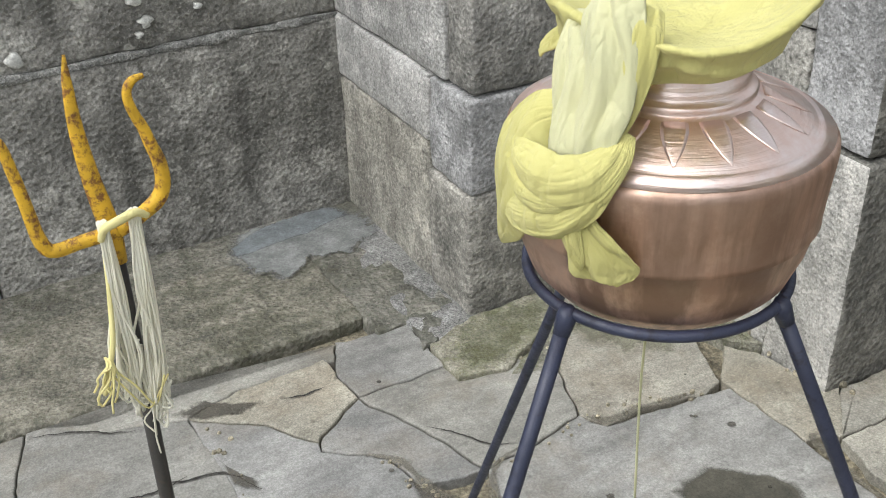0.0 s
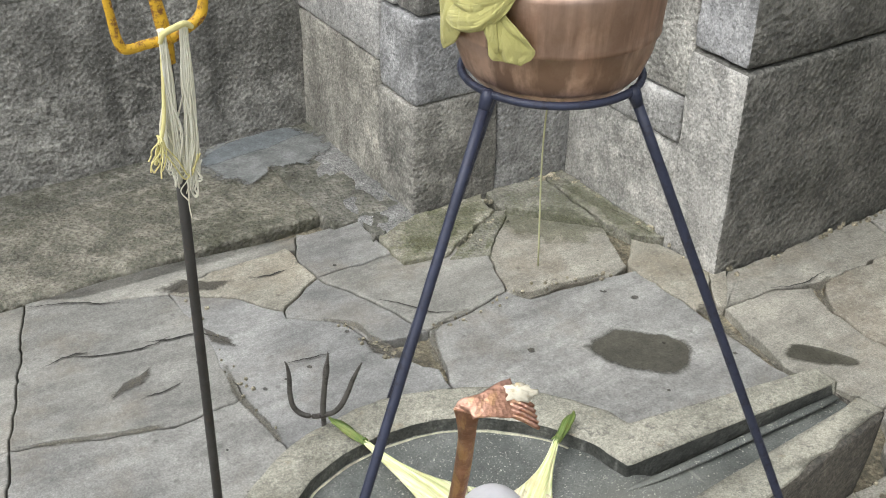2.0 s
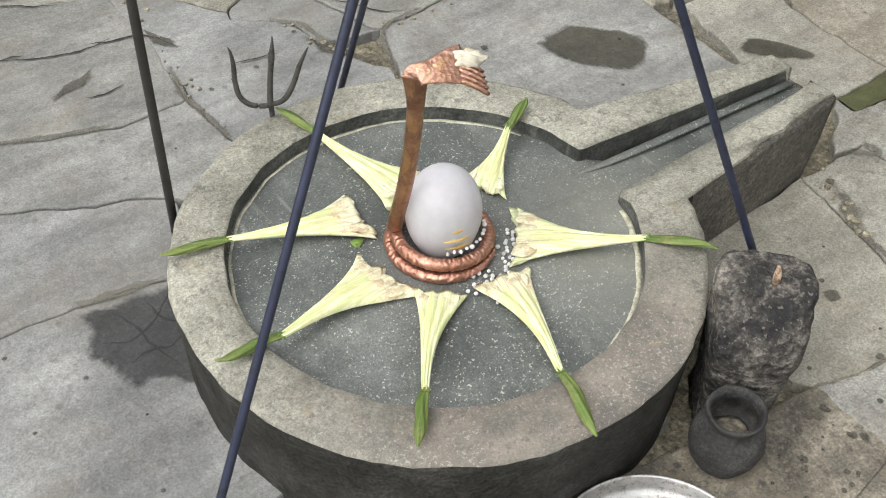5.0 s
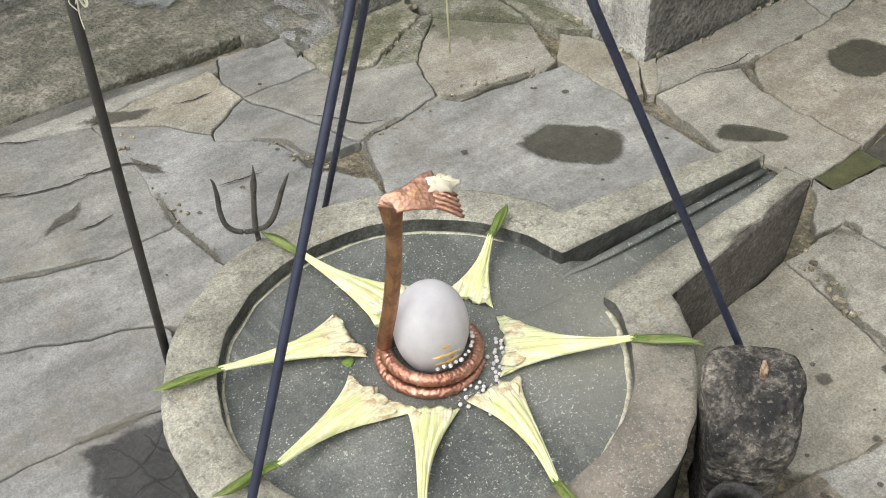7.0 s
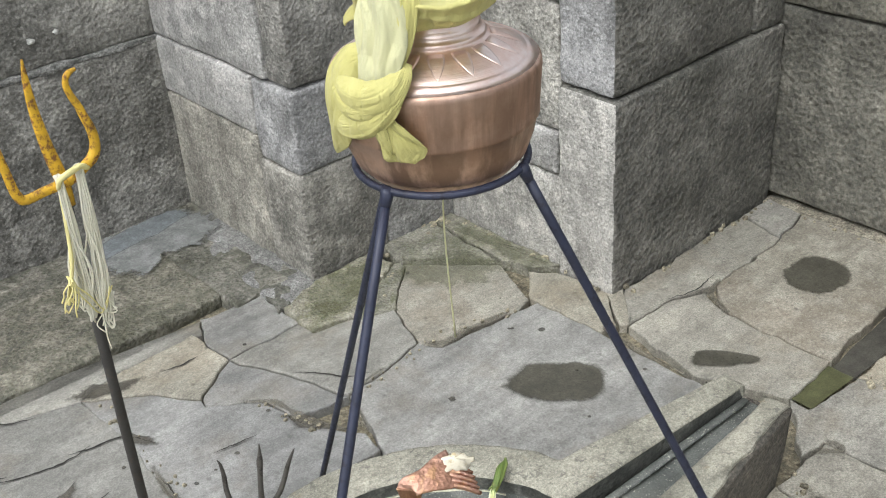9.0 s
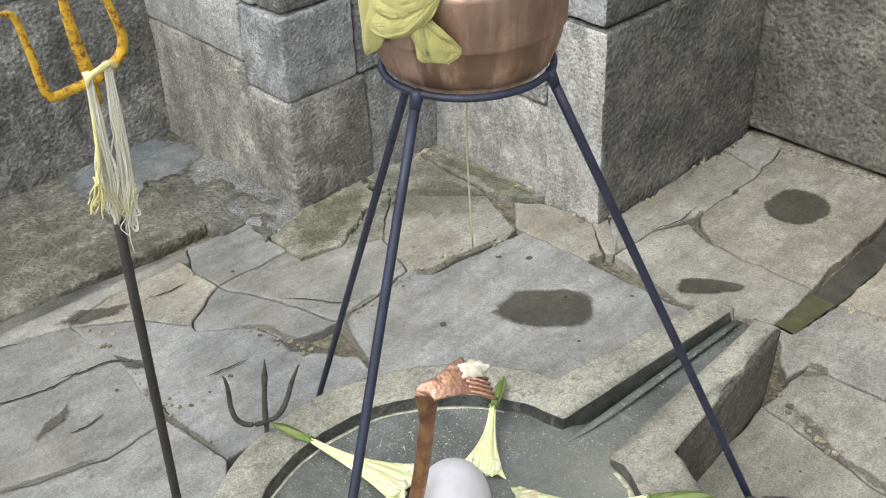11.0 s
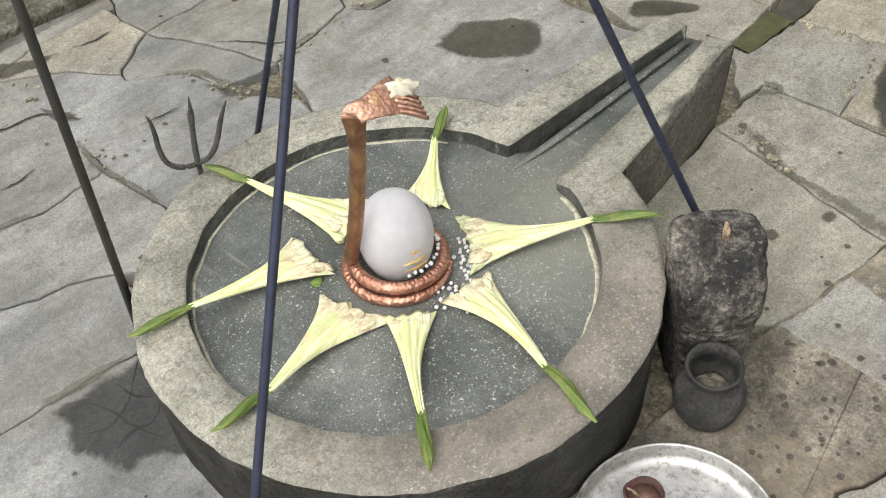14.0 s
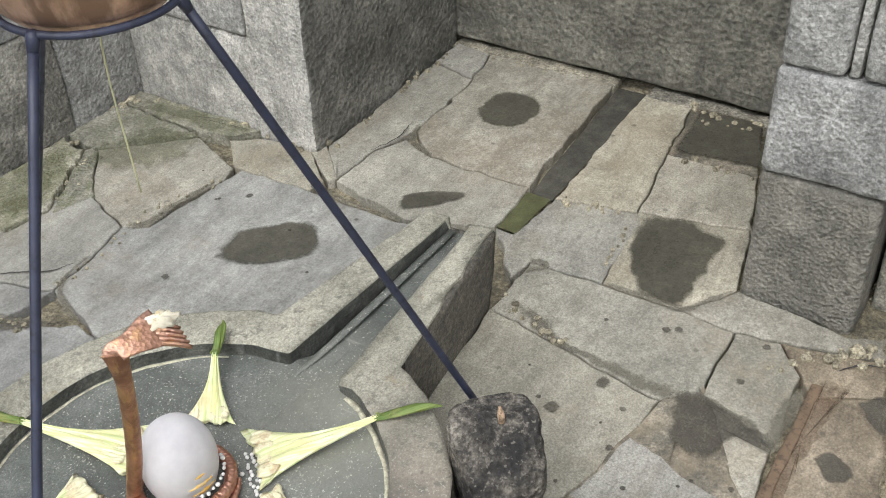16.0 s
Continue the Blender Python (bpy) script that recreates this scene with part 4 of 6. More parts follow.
seam((-0.55, 0.38, 0.005), (-0.44, 0.365, 0.008), (-0.36, 0.355, 0.006))
seam((-0.58, 0.92, 0.004), (-0.41, 0.86, 0.006), (-0.26, 0.81, 0.006))
for corners in (
    [(0.767, -0.856), (0.80, -0.883), (0.773, -0.925), (0.739, -0.923), (0.73, -0.889)],
    [(0.953, -0.888), (0.994, -0.934), (0.907, -0.956), (0.905, -0.931)],
):
    puddle("stain", rounded(corners), HOLLOW, "small dark stain on a tan flagstone", 0.005, "stain")
puddle("rust_stain", [(0.96, -0.81), (0.955, -0.86), (0.83, -0.852), (0.738, -0.834), (0.671, -0.835), (0.62, -0.825), (0.615, -0.80), (0.741, -0.80)], RUST_STAIN, "brown rust stain along the iron strip", 0.005, "stain", 0.012, 0.05)
for corners, z in (
    ([(0.948, 1.134), (1.04, 1.09), (1.045, 0.98), (0.997, 0.963), (0.888, 1.002), (0.825, 1.097), (0.84, 1.16)], 0.0165),
    ([(1.10, 1.233), (1.142, 1.171), (1.164, 0.997), (1.156, 0.904), (1.115, 0.98), (1.112, 1.1)], 0.013),
    ([(0.60, 1.26), (0.80, 1.25), (0.78, 1.19), (0.62, 1.11), (0.53, 1.14)], 0.021),
):
    puddle("moss_patch", rounded(corners), MOSS, "thin olive-green moss on the stones below the wall", z, "moss", 0.02, 0.04)


def spots(name, places, label):
    """Many small dark drops of oil on the flags, as one film."""
    rnd, verts, faces, cover = random.Random(21), [], [], []
    for x, y, r in places:
        k, z = len(verts), 0.0052 + rnd.uniform(0, 0.0004)
        verts.append((x, y, z))
        cover.append(1.0)
        size = [r * rnd.uniform(0.8, 1.2) for _ in range(12)]
        for far, c in ((0.8, 0.8), (1.5, 0.0)):
            for j, s in enumerate(size):
                a = 2 * math.pi * j / 12
                verts.append((x + far * s * math.cos(a), y + far * s * math.sin(a), z))
                cover.append(c)
        for j in range(12):
            i = (j + 1) % 12
            faces += [(k, k + 1 + j, k + 1 + i), (k + 1 + j, k + 13 + j, k + 13 + i, k + 1 + i)]
    ob = mesh_ob(name, verts, faces, HOLLOW, smooth=False)
    ob.data.attributes.new("cover", "FLOAT", "POINT").data.foreach_set("value", cover)
    tagged(ob, label, "stains", kind="stuff")


rnd = random.Random(33)
drops = [(0.753, -0.422, 0.013), (0.642, -0.363, 0.013), (0.652, -0.326, 0.005), (0.969, -0.473, 0.008), (0.983, -0.495, 0.007), (1.022, -0.678, 0.008), (0.897, -0.665, 0.007), (0.56, 0.62, 0.008), (0.92, 0.66, 0.008)]
drops += [(rnd.uniform(-0.7, 1.1), rnd.uniform(-0.7, 1.2), rnd.uniform(0.002, 0.006)) for _ in range(60)]
drops += [(rnd.gauss(0.36, 0.14), rnd.gauss(-0.62, 0.10), rnd.uniform(0.002, 0.007)) for _ in range(70)]
drops = [d for d in drops if d[0] ** 2 + d[1] ** 2 > 0.23 and not (0.4 < d[0] < 0.92 and abs(d[1]) < 0.2) and (d[0] + 0.022) ** 2 + (d[1] + 0.602) ** 2 > 0.03]
spots("oil_spots", drops, "small dark drops of lamp oil scattered over the flagstones")


def crack(*points):
    """A narrow ragged crack in the flags, drawn as a flat dark ribbon."""
    line = smooth_path(points, 14)
    left, right, n = [], [], len(line) - 1
    for i, q in enumerate(line):
        d = line[min(i + 1, n)] - line[max(i - 1, 0)]
        d = d / max(1e-6, np.hypot(*d))
        c = q + np.array((-d[1], d[0])) * (wob((q[0], q[1], 3), 45.0, 0.004) + wob((q[0], q[1], 6), 130.0, 0.002))
        w = 0.0004 + 0.0022 * math.sin(math.pi * i / n) * (0.7 + 1.2 * abs(noise.noise(Vector((q[0], q[1], 1)) * 40)))
        left.append((c[0] - d[1] * w, c[1] + d[0] * w, 0.0046))
        right.append((c[0] + d[1] * w, c[1] - d[0] * w, 0.0046))
    verts = left + right
    faces = [(k, k + n + 1, k + n + 2, k + 1) for k in range(n)]
    part("crack", (verts, faces), CRACK, floor, smooth=False)


crack((-0.52, 0.27), (-0.48, 0.25), (-0.44, 0.26), (-0.40, 0.29))
crack((-0.48, 0.33), (-0.46, 0.28), (-0.45, 0.22), (-0.43, 0.15))
crack((-0.50, 0.20), (-0.46, 0.21), (-0.42, 0.20), (-0.39, 0.22))
crack((-0.42, 0.32), (-0.41, 0.27), (-0.39, 0.24))
crack((-0.21, 1.13), (-0.16, 1.11), (-0.08, 1.09), (-0.03, 1.00))
crack((0.04, 0.88), (0.09, 0.87), (0.15, 0.86))
crack((-0.44, 1.16), (-0.38, 1.17), (-0.34, 1.16))
crack((-0.41, 1.42), (-0.31, 1.38), (-0.25, 1.34), (-0.20, 1.32))
crack((0.12, 1.25), (0.17, 1.24), (0.22, 1.24))
crack((0.35, 1.00), (0.40, 0.94), (0.44, 0.88), (0.49, 0.85))
crack((-0.41, 1.18), (-0.31, 1.13), (-0.22, 1.11), (-0.15, 1.12))
crack((-0.28, 0.94), (-0.25, 0.93), (-0.19, 0.94))
crack((-0.10, 0.81), (-0.09, 0.85), (-0.09, 0.89))
crack((1.25, 0.51), (1.34, 0.48), (1.44, 0.49))
crack((1.02, -0.82), (1.07, -0.87), (1.08, -0.91))


def rubble(lines, seed):
    """Broken chips and crumbs that lie along the joints and the foot of the walls."""
    rng, shapes = random.Random(seed), []
    for x0, y0, x1, y1, wide, count, big in lines:
        for _ in range(count):
            t, r = rng.random(), rng.uniform(0.25, 1.0) ** 2 * big + 0.0015
            x, y = x0 + (x1 - x0) * t + rng.gauss(0, wide), y0 + (y1 - y0) * t + rng.gauss(0, wide)
            turn, ring = rng.uniform(0, 6.3), []
            for z, s in ((-0.004, 1.0), (r * 0.35, 0.95), (r * 0.62, 0.55)):
                ring.append([(x + r * s * rng.uniform(0.7, 1.15) * math.cos(turn + k * 1.05), y + r * s * rng.uniform(0.6, 1.0) * math.sin(turn + k * 1.05), 0.002 + z + rng.uniform(0, 0.15) * r) for k in range(6)])
            shapes.append(sweep(ring))
    tagged(mesh_ob("stone_rubble", *joined(*shapes), CHIP, smooth=False), "broken stone chips and crumbs along joints and walls", "rubble", kind="stuff")


rubble((
    (1.20, 0.62, 1.90, 0.615, 0.008, 30, 0.010),
    (1.89, 0.55, 1.89, 0.10, 0.014, 12, 0.008),
    (1.88, -0.15, 1.87, -0.40, 0.03, 18, 0.014),
    (1.62, -0.19, 1.64, -0.44, 0.010, 14, 0.012),
    (1.33, -0.22, 1.30, -0.06, 0.010, 12, 0.010),
    (1.28, -0.24, 1.06, -0.27, 0.008, 12, 0.007),
    (1.00, -0.72, 1.12, -0.90, 0.022, 34, 0.016),
    (0.88, -0.12, 0.82, -0.30, 0.012, 22, 0.010),
    (0.60, 1.27, 1.15, 1.29, 0.020, 50, 0.018),
    (1.17, 1.28, 1.18, 0.68, 0.014, 40, 0.013),
    (0.62, 1.10, 0.95, 1.20, 0.020, 26, 0.011),
    (0.28, 0.76, 0.22, 0.96, 0.012, 18, 0.007),
    (-0.05, 1.27, -0.08, 0.66, 0.012, 20, 0.006),
    (0.40, 0.82, 0.68, 0.84, 0.010, 18, 0.006),
    (0.66, 0.86, 0.94, 0.78, 0.010, 18, 0.006),
    (-0.30, -0.48, 0.15, -0.48, 0.030, 30, 0.004),
), 17)
part("wall_foot_fill", block(1.895, 1.96, 0.075, 0.64, -0.05, 0.000, 0.004, 0.02, 0.006, 2.5), CHIP, floor, "earth and mortar packed along the wall")
part("wall_foot_fill", block(1.89, 1.96, -0.60, -0.025, -0.05, -0.003, 0.004, 0.02, 0.006, 3.5), CHIP, floor)


def lichen(x, z, r, seed):
    ring = [(x + r * (1 + 0.3 * math.sin(3 * a + seed) + 0.15 * math.sin(5 * a)) * math.cos(a), z + 0.9 * r * math.sin(a) * (1 + 0.2 * math.sin(2 * a + seed))) for a in np.linspace(0, 2 * math.pi, 22, endpoint=False)]
    rings = [[(p, 2.01, q) for p, q in ring], [(p, 1.997, q) for p, q in ring], [(x + (p - x) * 0.8, 1.993, z + (q - z) * 0.8) for p, q in ring]]
    tagged(mesh_ob("lichen", *sweep(rings), LICHEN), "pale round lichen spot on the stained wall", "lichen", "lichen spots on the wall")


for k, (x, z, r) in enumerate(((0.137, 0.667, 0.016), (0.115, 0.637, 0.009), (0.272, 0.684, 0.010), (0.115, 0.728, 0.018), (-0.185, 0.634, 0.02), (0.35, 0.69, 0.008))):
    lichen(x, z, r, k)
# ---- the round altar with its spout ----
RIM_Z, FLOOR_Z, R_OUT, R_IN = 0.206, 0.174, 0.447, 0.3485


def ray_to(corners, a):
    """How far a ray from the centre at angle a goes to the line through the corners."""
    d, best = Vector((math.cos(a), math.sin(a))), None
    for p, q in zip(corners, corners[1:]):
        p, q = Vector(p), Vector(q)
        e = q - p
        den = d.x * e.y - d.y * e.x
        if abs(den) < 1e-9:
            continue
        t, u = (p.x * e.y - p.y * e.x) / den, (p.x * d.y - p.y * d.x) / den
        if t > 0 and -1e-6 <= u <= 1 + 1e-6:
            best = t if best is None else max(best, t)
    return best or 0.0


SPOUT_OUT = [(0.30, 0.17), (0.43, 0.135), (0.865, 0.062), (0.875, -0.1), (0.42, -0.156), (0.30, -0.17)]
SPOUT_IN = [(0.30, 0.054), (0.35, 0.046), (0.82, 0.012), (0.88, 0.01), (0.88, -0.045), (0.82, -0.045), (0.34, -0.072), (0.30, -0.075)]


def altar():
    ob = base_at("altar", 0, 0, 0, "round grey stone altar with a shallow dark basin and a spout", "altar")
    angles = sorted({2 * math.pi * k / 150 for k in range(150)} | {math.radians(d) % (2 * math.pi) for d in np.arange(-24, 24.1, 0.75)} | {math.atan2(y, x) % (2 * math.pi) for x, y in SPOUT_OUT + SPOUT_IN})
    outer, inner = [], []
    for a in angles:
        o, i = max(R_OUT, ray_to(SPOUT_OUT, a)), max(R_IN + 0.008 * math.cos(a - 2.09), ray_to(SPOUT_IN, a))
        o += wob((math.cos(a), math.sin(a), 0), 5.0, 0.005) + wob((math.cos(a) * o, math.sin(a) * o, 2), 30.0, 0.004)
        i += wob((math.cos(a), math.sin(a), 5), 6.0, 0.004) + wob((math.cos(a) * i, math.sin(a) * i, 7), 30.0, 0.002)
        outer.append(o)
        inner.append(min(i, o - 0.002))

    # the rim sinks to the channel's floor at the open end of the spout
    sink = [0.045 if o > 0.8 and o - i < 0.006 else 0.0 for o, i in zip(outer, inner)]

    def ring(radii, z, amp=0.0):
        return [(r * math.cos(a), r * math.sin(a), z - (s if z > RIM_Z - 0.02 else 0.0) + wob((r * math.cos(a), r * math.sin(a), z), 14.0, amp)) for r, a, s in zip(radii, angles, sink)]

    cut = lambda radii, by: [max(r - by, 0.01) for r in radii]
    low = [r - 0.012 - 0.018 * max(0.0, min(1.0, (r - 0.45) / 0.1)) for r in outer]
    mid = [o * 0.5 + i * 0.5 for o, i in zip(outer, inner)]
    side = [ring(low, -0.03), ring(cut(outer, 0.008), 0.09, 0.004), ring(cut(outer, 0.002), RIM_Z - 0.030, 0.003), ring(outer, RIM_Z - 0.013, 0.002), ring(cut(outer, 0.001), RIM_Z - 0.006, 0.002)]
    rings = [side[-1], ring(cut(outer, 0.004), RIM_Z - 0.0015, 0.002)]
    rings += [ring([max(o - 0.012, i + 0.002) for o, i in zip(outer, inner)], RIM_Z, 0.003), ring(mid, RIM_Z + 0.001, 0.004), ring([min(i + 0.004, o - 0.001) for o, i in zip(outer, inner)], RIM_Z, 0.002), ring([i + 0.0005 for i in inner], RIM_Z - 0.004, 0.002)]
    # the spout's near wall is broken along its outer edge and worn down towards the channel
    for k, a in enumerate(angles):
        if outer[k] > R_OUT + 0.03 and a > math.pi:
            worn = min(1.0, (outer[k] - R_OUT - 0.03) / 0.15)
            chip = max(0.0, noise.noise(Vector((outer[k] * 17, 0.3, 0))) + 0.25) * 0.02 * worn
            for row, share in ((0, 0.9), (1, 1.0), (2, 0.5)):
                x, y, z = rings[row][k]
                rings[row][k] = (x, y + chip * share, z - chip * 0.45 * share)
            for row, drop in ((-1, 0.016), (-2, 0.010), (-3, 0.003)):
                x, y, z = rings[row][k]
                rings[row][k] = (x, y, z - drop * worn)
    v, f = sweep(side, close=False)
    n = len(angles)
    spout = lambda q: max(outer[k % n] for k in q) > R_OUT + 0.02
    part("side", (v, [q for q in f if not spout(q)]), ALTAR_SIDE, ob, "stone side, darkened for shade and oil")
    part("spout_side", (v, [q for q in f if spout(q)]), SPOUT_SIDE, ob, "rough brown stone side of the spout, darkened for shade")
    part("rim", sweep(rings, close=False), RIM, ob, "worn grey stone rim with the spout's walls")
    part("basin_wall", sweep([rings[-1], ring([i - 0.001 for i in inner], FLOOR_Z - 0.055)], close=False), BASIN_WALL, ob, "dark wet inner wall of the basin, toned for shade too")
    loops = []
    for k in range(1, 15):
        s = k / 14
        loops.append([(min(r * s, R_IN * s + max(0, r - R_IN) * s**6) * math.cos(a), min(r * s, R_IN * s + max(0, r - R_IN) * s**6) * math.sin(a), FLOOR_Z + 0.0015 * noise.noise(Vector((r * s * math.cos(a) * 7, r * s * math.sin(a) * 7, 1))) - 0.016 * max(0.0, r * s - R_IN)) for r, a in zip(inner, angles)])
    v, f = sweep(loops, close=False)
    # a deep narrow slot runs along one side of the spout's channel
    v = [(x, y, z - 0.024 * max(0.0, min(1.0, (x - 0.36) / 0.05)) * max(0.0, min(1.0, (y - (0.017 - 0.032 * (x - 0.4))) / 0.006))) for x, y, z in v]
    n = len(angles)
    v.append((0, 0, FLOOR_Z))
    f += [((k + 1) % n, k, len(v) - 1) for k in range(n)]
    f = [tuple(reversed(q)) for q in f]
    part("basin", (v, f), BASIN, ob, "dark wet slate basin floor with whitish specks")
    line = [((i - 0.006) * math.cos(a), (i - 0.006) * math.sin(a), FLOOR_Z + 0.0006) for i, a in zip(inner, angles) if 0.5 < a < 2 * math.pi - 0.28]
    part("lime_line", tube(line, [0.0005 + 0.0005 * abs(noise.noise(Vector(p) * 9)) + 0.0016 * max(0.0, (p[0] - 0.4 * p[1]) / 0.36 - 0.6) * (0.3 + 1.3 * abs(noise.noise(Vector(p) * 30))) for p in line], 6, 5.0, side=(0, 0, 1)), LIME, ob, "pale dried lime line round the basin")
    # a raised lip along the middle of the channel
    part("channel_lip", tube(smooth_path([(0.31, 0.026, FLOOR_Z - 0.003), (0.42, 0.014, FLOOR_Z + 0.0005), (0.6, 0.006, FLOOR_Z + 0.0025), (0.855, -0.002, FLOOR_Z + 0.0025)], 4), [0.003, 0.005, 0.0065, 0.008, 0.009, 0.0095, 0.010, 0.010, 0.010, 0.010, 0.010, 0.010, 0.009], 8, 0.35, side=(0, 1, 0)), BASIN, ob, "low stone lip in the spout's channel")
    return ob


altar()

# ---- quartz egg, snake, sugar pearls ----
egg_at = (0.012, 0.010, FLOOR_Z - 0.004)
egg_profile = []
for k in range(25):
    t = math.pi * (0.17 + 0.83 * k / 24)
    egg_profile.append((0.064 * math.sin(t) * (1 - 0.06 * math.cos(t)) + 1e-4, 0.078 - 0.092 * math.cos(t)))
egg = tagged(mesh_ob("stone_egg", *lathe(egg_profile, egg_at, 48), QUARTZ), "smooth milky-white quartz egg standing upright", "stone egg")


def smear(z, a0, a1, high, name="paste_mark"):
    rows = []
    for s in np.linspace(-1, 1, 5):
        row = []
        for k in range(17):
            u = k / 16
            a, zz = a0 + (a1 - a0) * u, z + high * (s * (0.35 + 0.65 * math.sin(math.pi * u)) + 0.6 * noise.noise(Vector((u * 6, s * 0.4, z * 90))))
            r = np.interp(zz, [q[1] for q in egg_profile], [q[0] for q in egg_profile]) + 0.0012 * (1 - s * s) - 0.0001
            row.append((egg_at[0] + r * math.cos(a), egg_at[1] + r * math.sin(a), egg_at[2] + zz))
        rows.append(row)
    v = [p for row in rows for p in row]
    f = [(i * 17 + j, i * 17 + j + 1, (i + 1) * 17 + j + 1, (i + 1) * 17 + j) for i in range(4) for j in range(16)]
    part(name, (v, f), PASTE, egg, "smear of yellow sandal paste")


smear(0.072, radians(-124), radians(-84), 0.0045)
smear(0.052, radians(-120), radians(-76), 0.0055)
smear(0.092, radians(-112), radians(-96), 0.003)


def snake():
    ob = base_at("snake_ornament", 0, 0, 0, "copper snake coiled round the quartz egg, hood raised above it", "ornament")
    cx, cy = 0.011, 0.013
    coil, turns = [], 720
    for k in range(turns + 1):
        u = k / turns
        a = radians(-48 - 552 * u)
        r = 0.0915 - 0.0165 * u
        coil.append((cx + r * math.cos(a), cy + r * math.sin(a), FLOOR_Z + 0.009 + 0.027 * max(0.0, (u - 0.25) / 0.75)))
    sizes = [(0.0035 + 0.0055 * min(1.0, k / 80) + 0.0022 * k / turns) for k in range(turns + 1)]
    cv, cf = tube(coil, sizes, 18)
    # pressed scales: rows of small raised lozenges, dented by wear
    scaled = []
    for j, q in enumerate(cv):
        k, b = divmod(j, 18)
        c = Vector(coil[k])
        lift = 0.0005 * (math.sin(k * 0.85 + (b // 2) * math.pi)) + 0.0014 * noise.noise(Vector(q) * 150) + 0.0008 * noise.noise(Vector(q) * 330)
        scaled.append(Vector(q) + (Vector(q) - c).normalized() * lift)
    part("coil", (scaled, cf), COIL_SCALES, ob, "coiled body of scaly copper")
    stem = smooth_path([coil[-3], coil[-1], (-0.064, 0.042, 0.232), (-0.057, 0.024, 0.32), (-0.060, 0.000, 0.42), (-0.072, -0.028, 0.52), (-0.083, -0.044, 0.575), (-0.088, -0.050, 0.602)], 6)
    across = Vector((0.25, 0.80, 0.54)).normalized()
    n = len(stem) - 1
    front = Vector((0.75, -0.66, 0)).normalized()

    def sheet(rows, segs=20):
        """A flattened tube: rows of centre, wide direction, half width and half thickness."""
        rings = []
        for i, (p, u, half, thick) in enumerate(rows):
            ahead = (rows[min(i + 1, len(rows) - 1)][0] - rows[max(i - 1, 0)][0]).normalized()
            u = (u - ahead * u.dot(ahead)).normalized()
            v = ahead.cross(u)
            ring = []
            for k in range(segs):
                a = 2 * math.pi * k / segs
                q = p + u * (half * math.cos(a)) + v * (thick * math.sin(a))
                ring.append(q + v * (min(thick, 0.0022) * 0.9 * noise.noise(q * 75)))
            rings.append(ring)
        return sweep(rings)

    rows = []
    for i, p in enumerate(stem):
        up = max(0.0, (i / n - 0.72) / 0.28)
        half = 0.0115 + 0.0012 * math.sin(3 * i / n) + 0.0075 * up**1.2
        rows.append((Vector(p), front, half, half * 0.8 * (1 - up) + 0.0035 * up))
    part("neck", sheet(rows), SNAKE_PLAIN, ob, "smooth brown copper neck")
    hood = smooth_path([(-0.088, -0.050, 0.598, 0.0195), (-0.086, -0.052, 0.605, 0.0165), (-0.067, -0.061, 0.609, 0.018), (-0.042, -0.069, 0.612, 0.026), (-0.021, -0.073, 0.611, 0.029)], 6)
    m, rows = len(hood) - 1, []
    for i, h in enumerate(hood):
        turn = min(1.0, i / (0.45 * m))
        rows.append((Vector(h[:3]), front.lerp(-across, turn).normalized(), h[3], 0.0032))
    part("hood", sheet(rows, 28), SNAKE, ob, "flared beaten copper hood")
    for k in range(5):
        o = Vector((-0.026, -0.075, 0.609)) - across * (0.026 - 0.0080 * k)
        d = Vector((0.021, -0.021, -0.012))
        pts = [o - d * 0.3, o + d * 0.35 + Vector((0, 0, 0.002)), o + d]
        part("snake_head", tube(smooth_path(pts, 4), [0.0040, 0.0041, 0.0042, 0.0043, 0.0044, 0.0044, 0.0044, 0.004, 0.003], 8, 0.7), SNAKE, ob)
    return ob


snake()

rnd = random.Random(11)


def petal_lump(centre, size):
    """A crumpled lump of wilted petals."""
    rings = []
    for i in range(11):
        t = math.pi * (i + 0.02) / 10.04
        ring = []
        for k in range(26):
            a = 2 * math.pi * k / 26
            d = Vector((math.sin(t) * math.cos(a), math.sin(t) * math.sin(a), 0.62 * math.cos(t)))
            r = size * (1 + 0.5 * noise.noise(d * 2.6 + Vector((3, 1, 7))) + 0.4 * noise.noise(d * 5.0))
            ring.append(Vector(centre) + Vector((0.76, -0.65, 0)) * (d.x * 1.45 * r) + Vector((0.6, 0.7, 0.25)) * (d.y * 0.9 * r) + Vector((0, 0, d.z * 0.75 * r)))
        rings.append(ring)
    return sweep(rings)


tagged(mesh_ob("flower_petals", *petal_lump((-0.018, -0.069, 0.616), 0.0175), DRIED), "crumpled lump of white petals lying on the snake's hood", "petals")

pearl_mesh = None


def pearl(x, y, z, r=0.0040):
    global pearl_mesh
    if pearl_mesh is None:
        prof = [(max(1e-4, math.sin(math.pi * k / 7)), -math.cos(math.pi * k / 7)) for k in range(8)]
        v, f = lathe(prof, (0, 0, 0), 10)
        pearl_mesh = bpy.data.meshes.new("sugar_pearl")
        pearl_mesh.from_pydata(v, [], f)
        pearl_mesh.materials.append(PEARL)
        pearl_mesh.shade_smooth()
    ob = new("sugar_pearl", pearl_mesh)
    r *= rnd.uniform(0.8, 1.1)
    ob.location, ob.scale = (x, y, z), (r, r * rnd.uniform(0.85, 1.0), r * 0.88)
    ob.rotation_euler = (rnd.uniform(0, 3), rnd.uniform(0, 3), 0)
    tagged(ob, "tiny round white sugar pearl", "sugar pearl", "sugar pearls beside the egg")


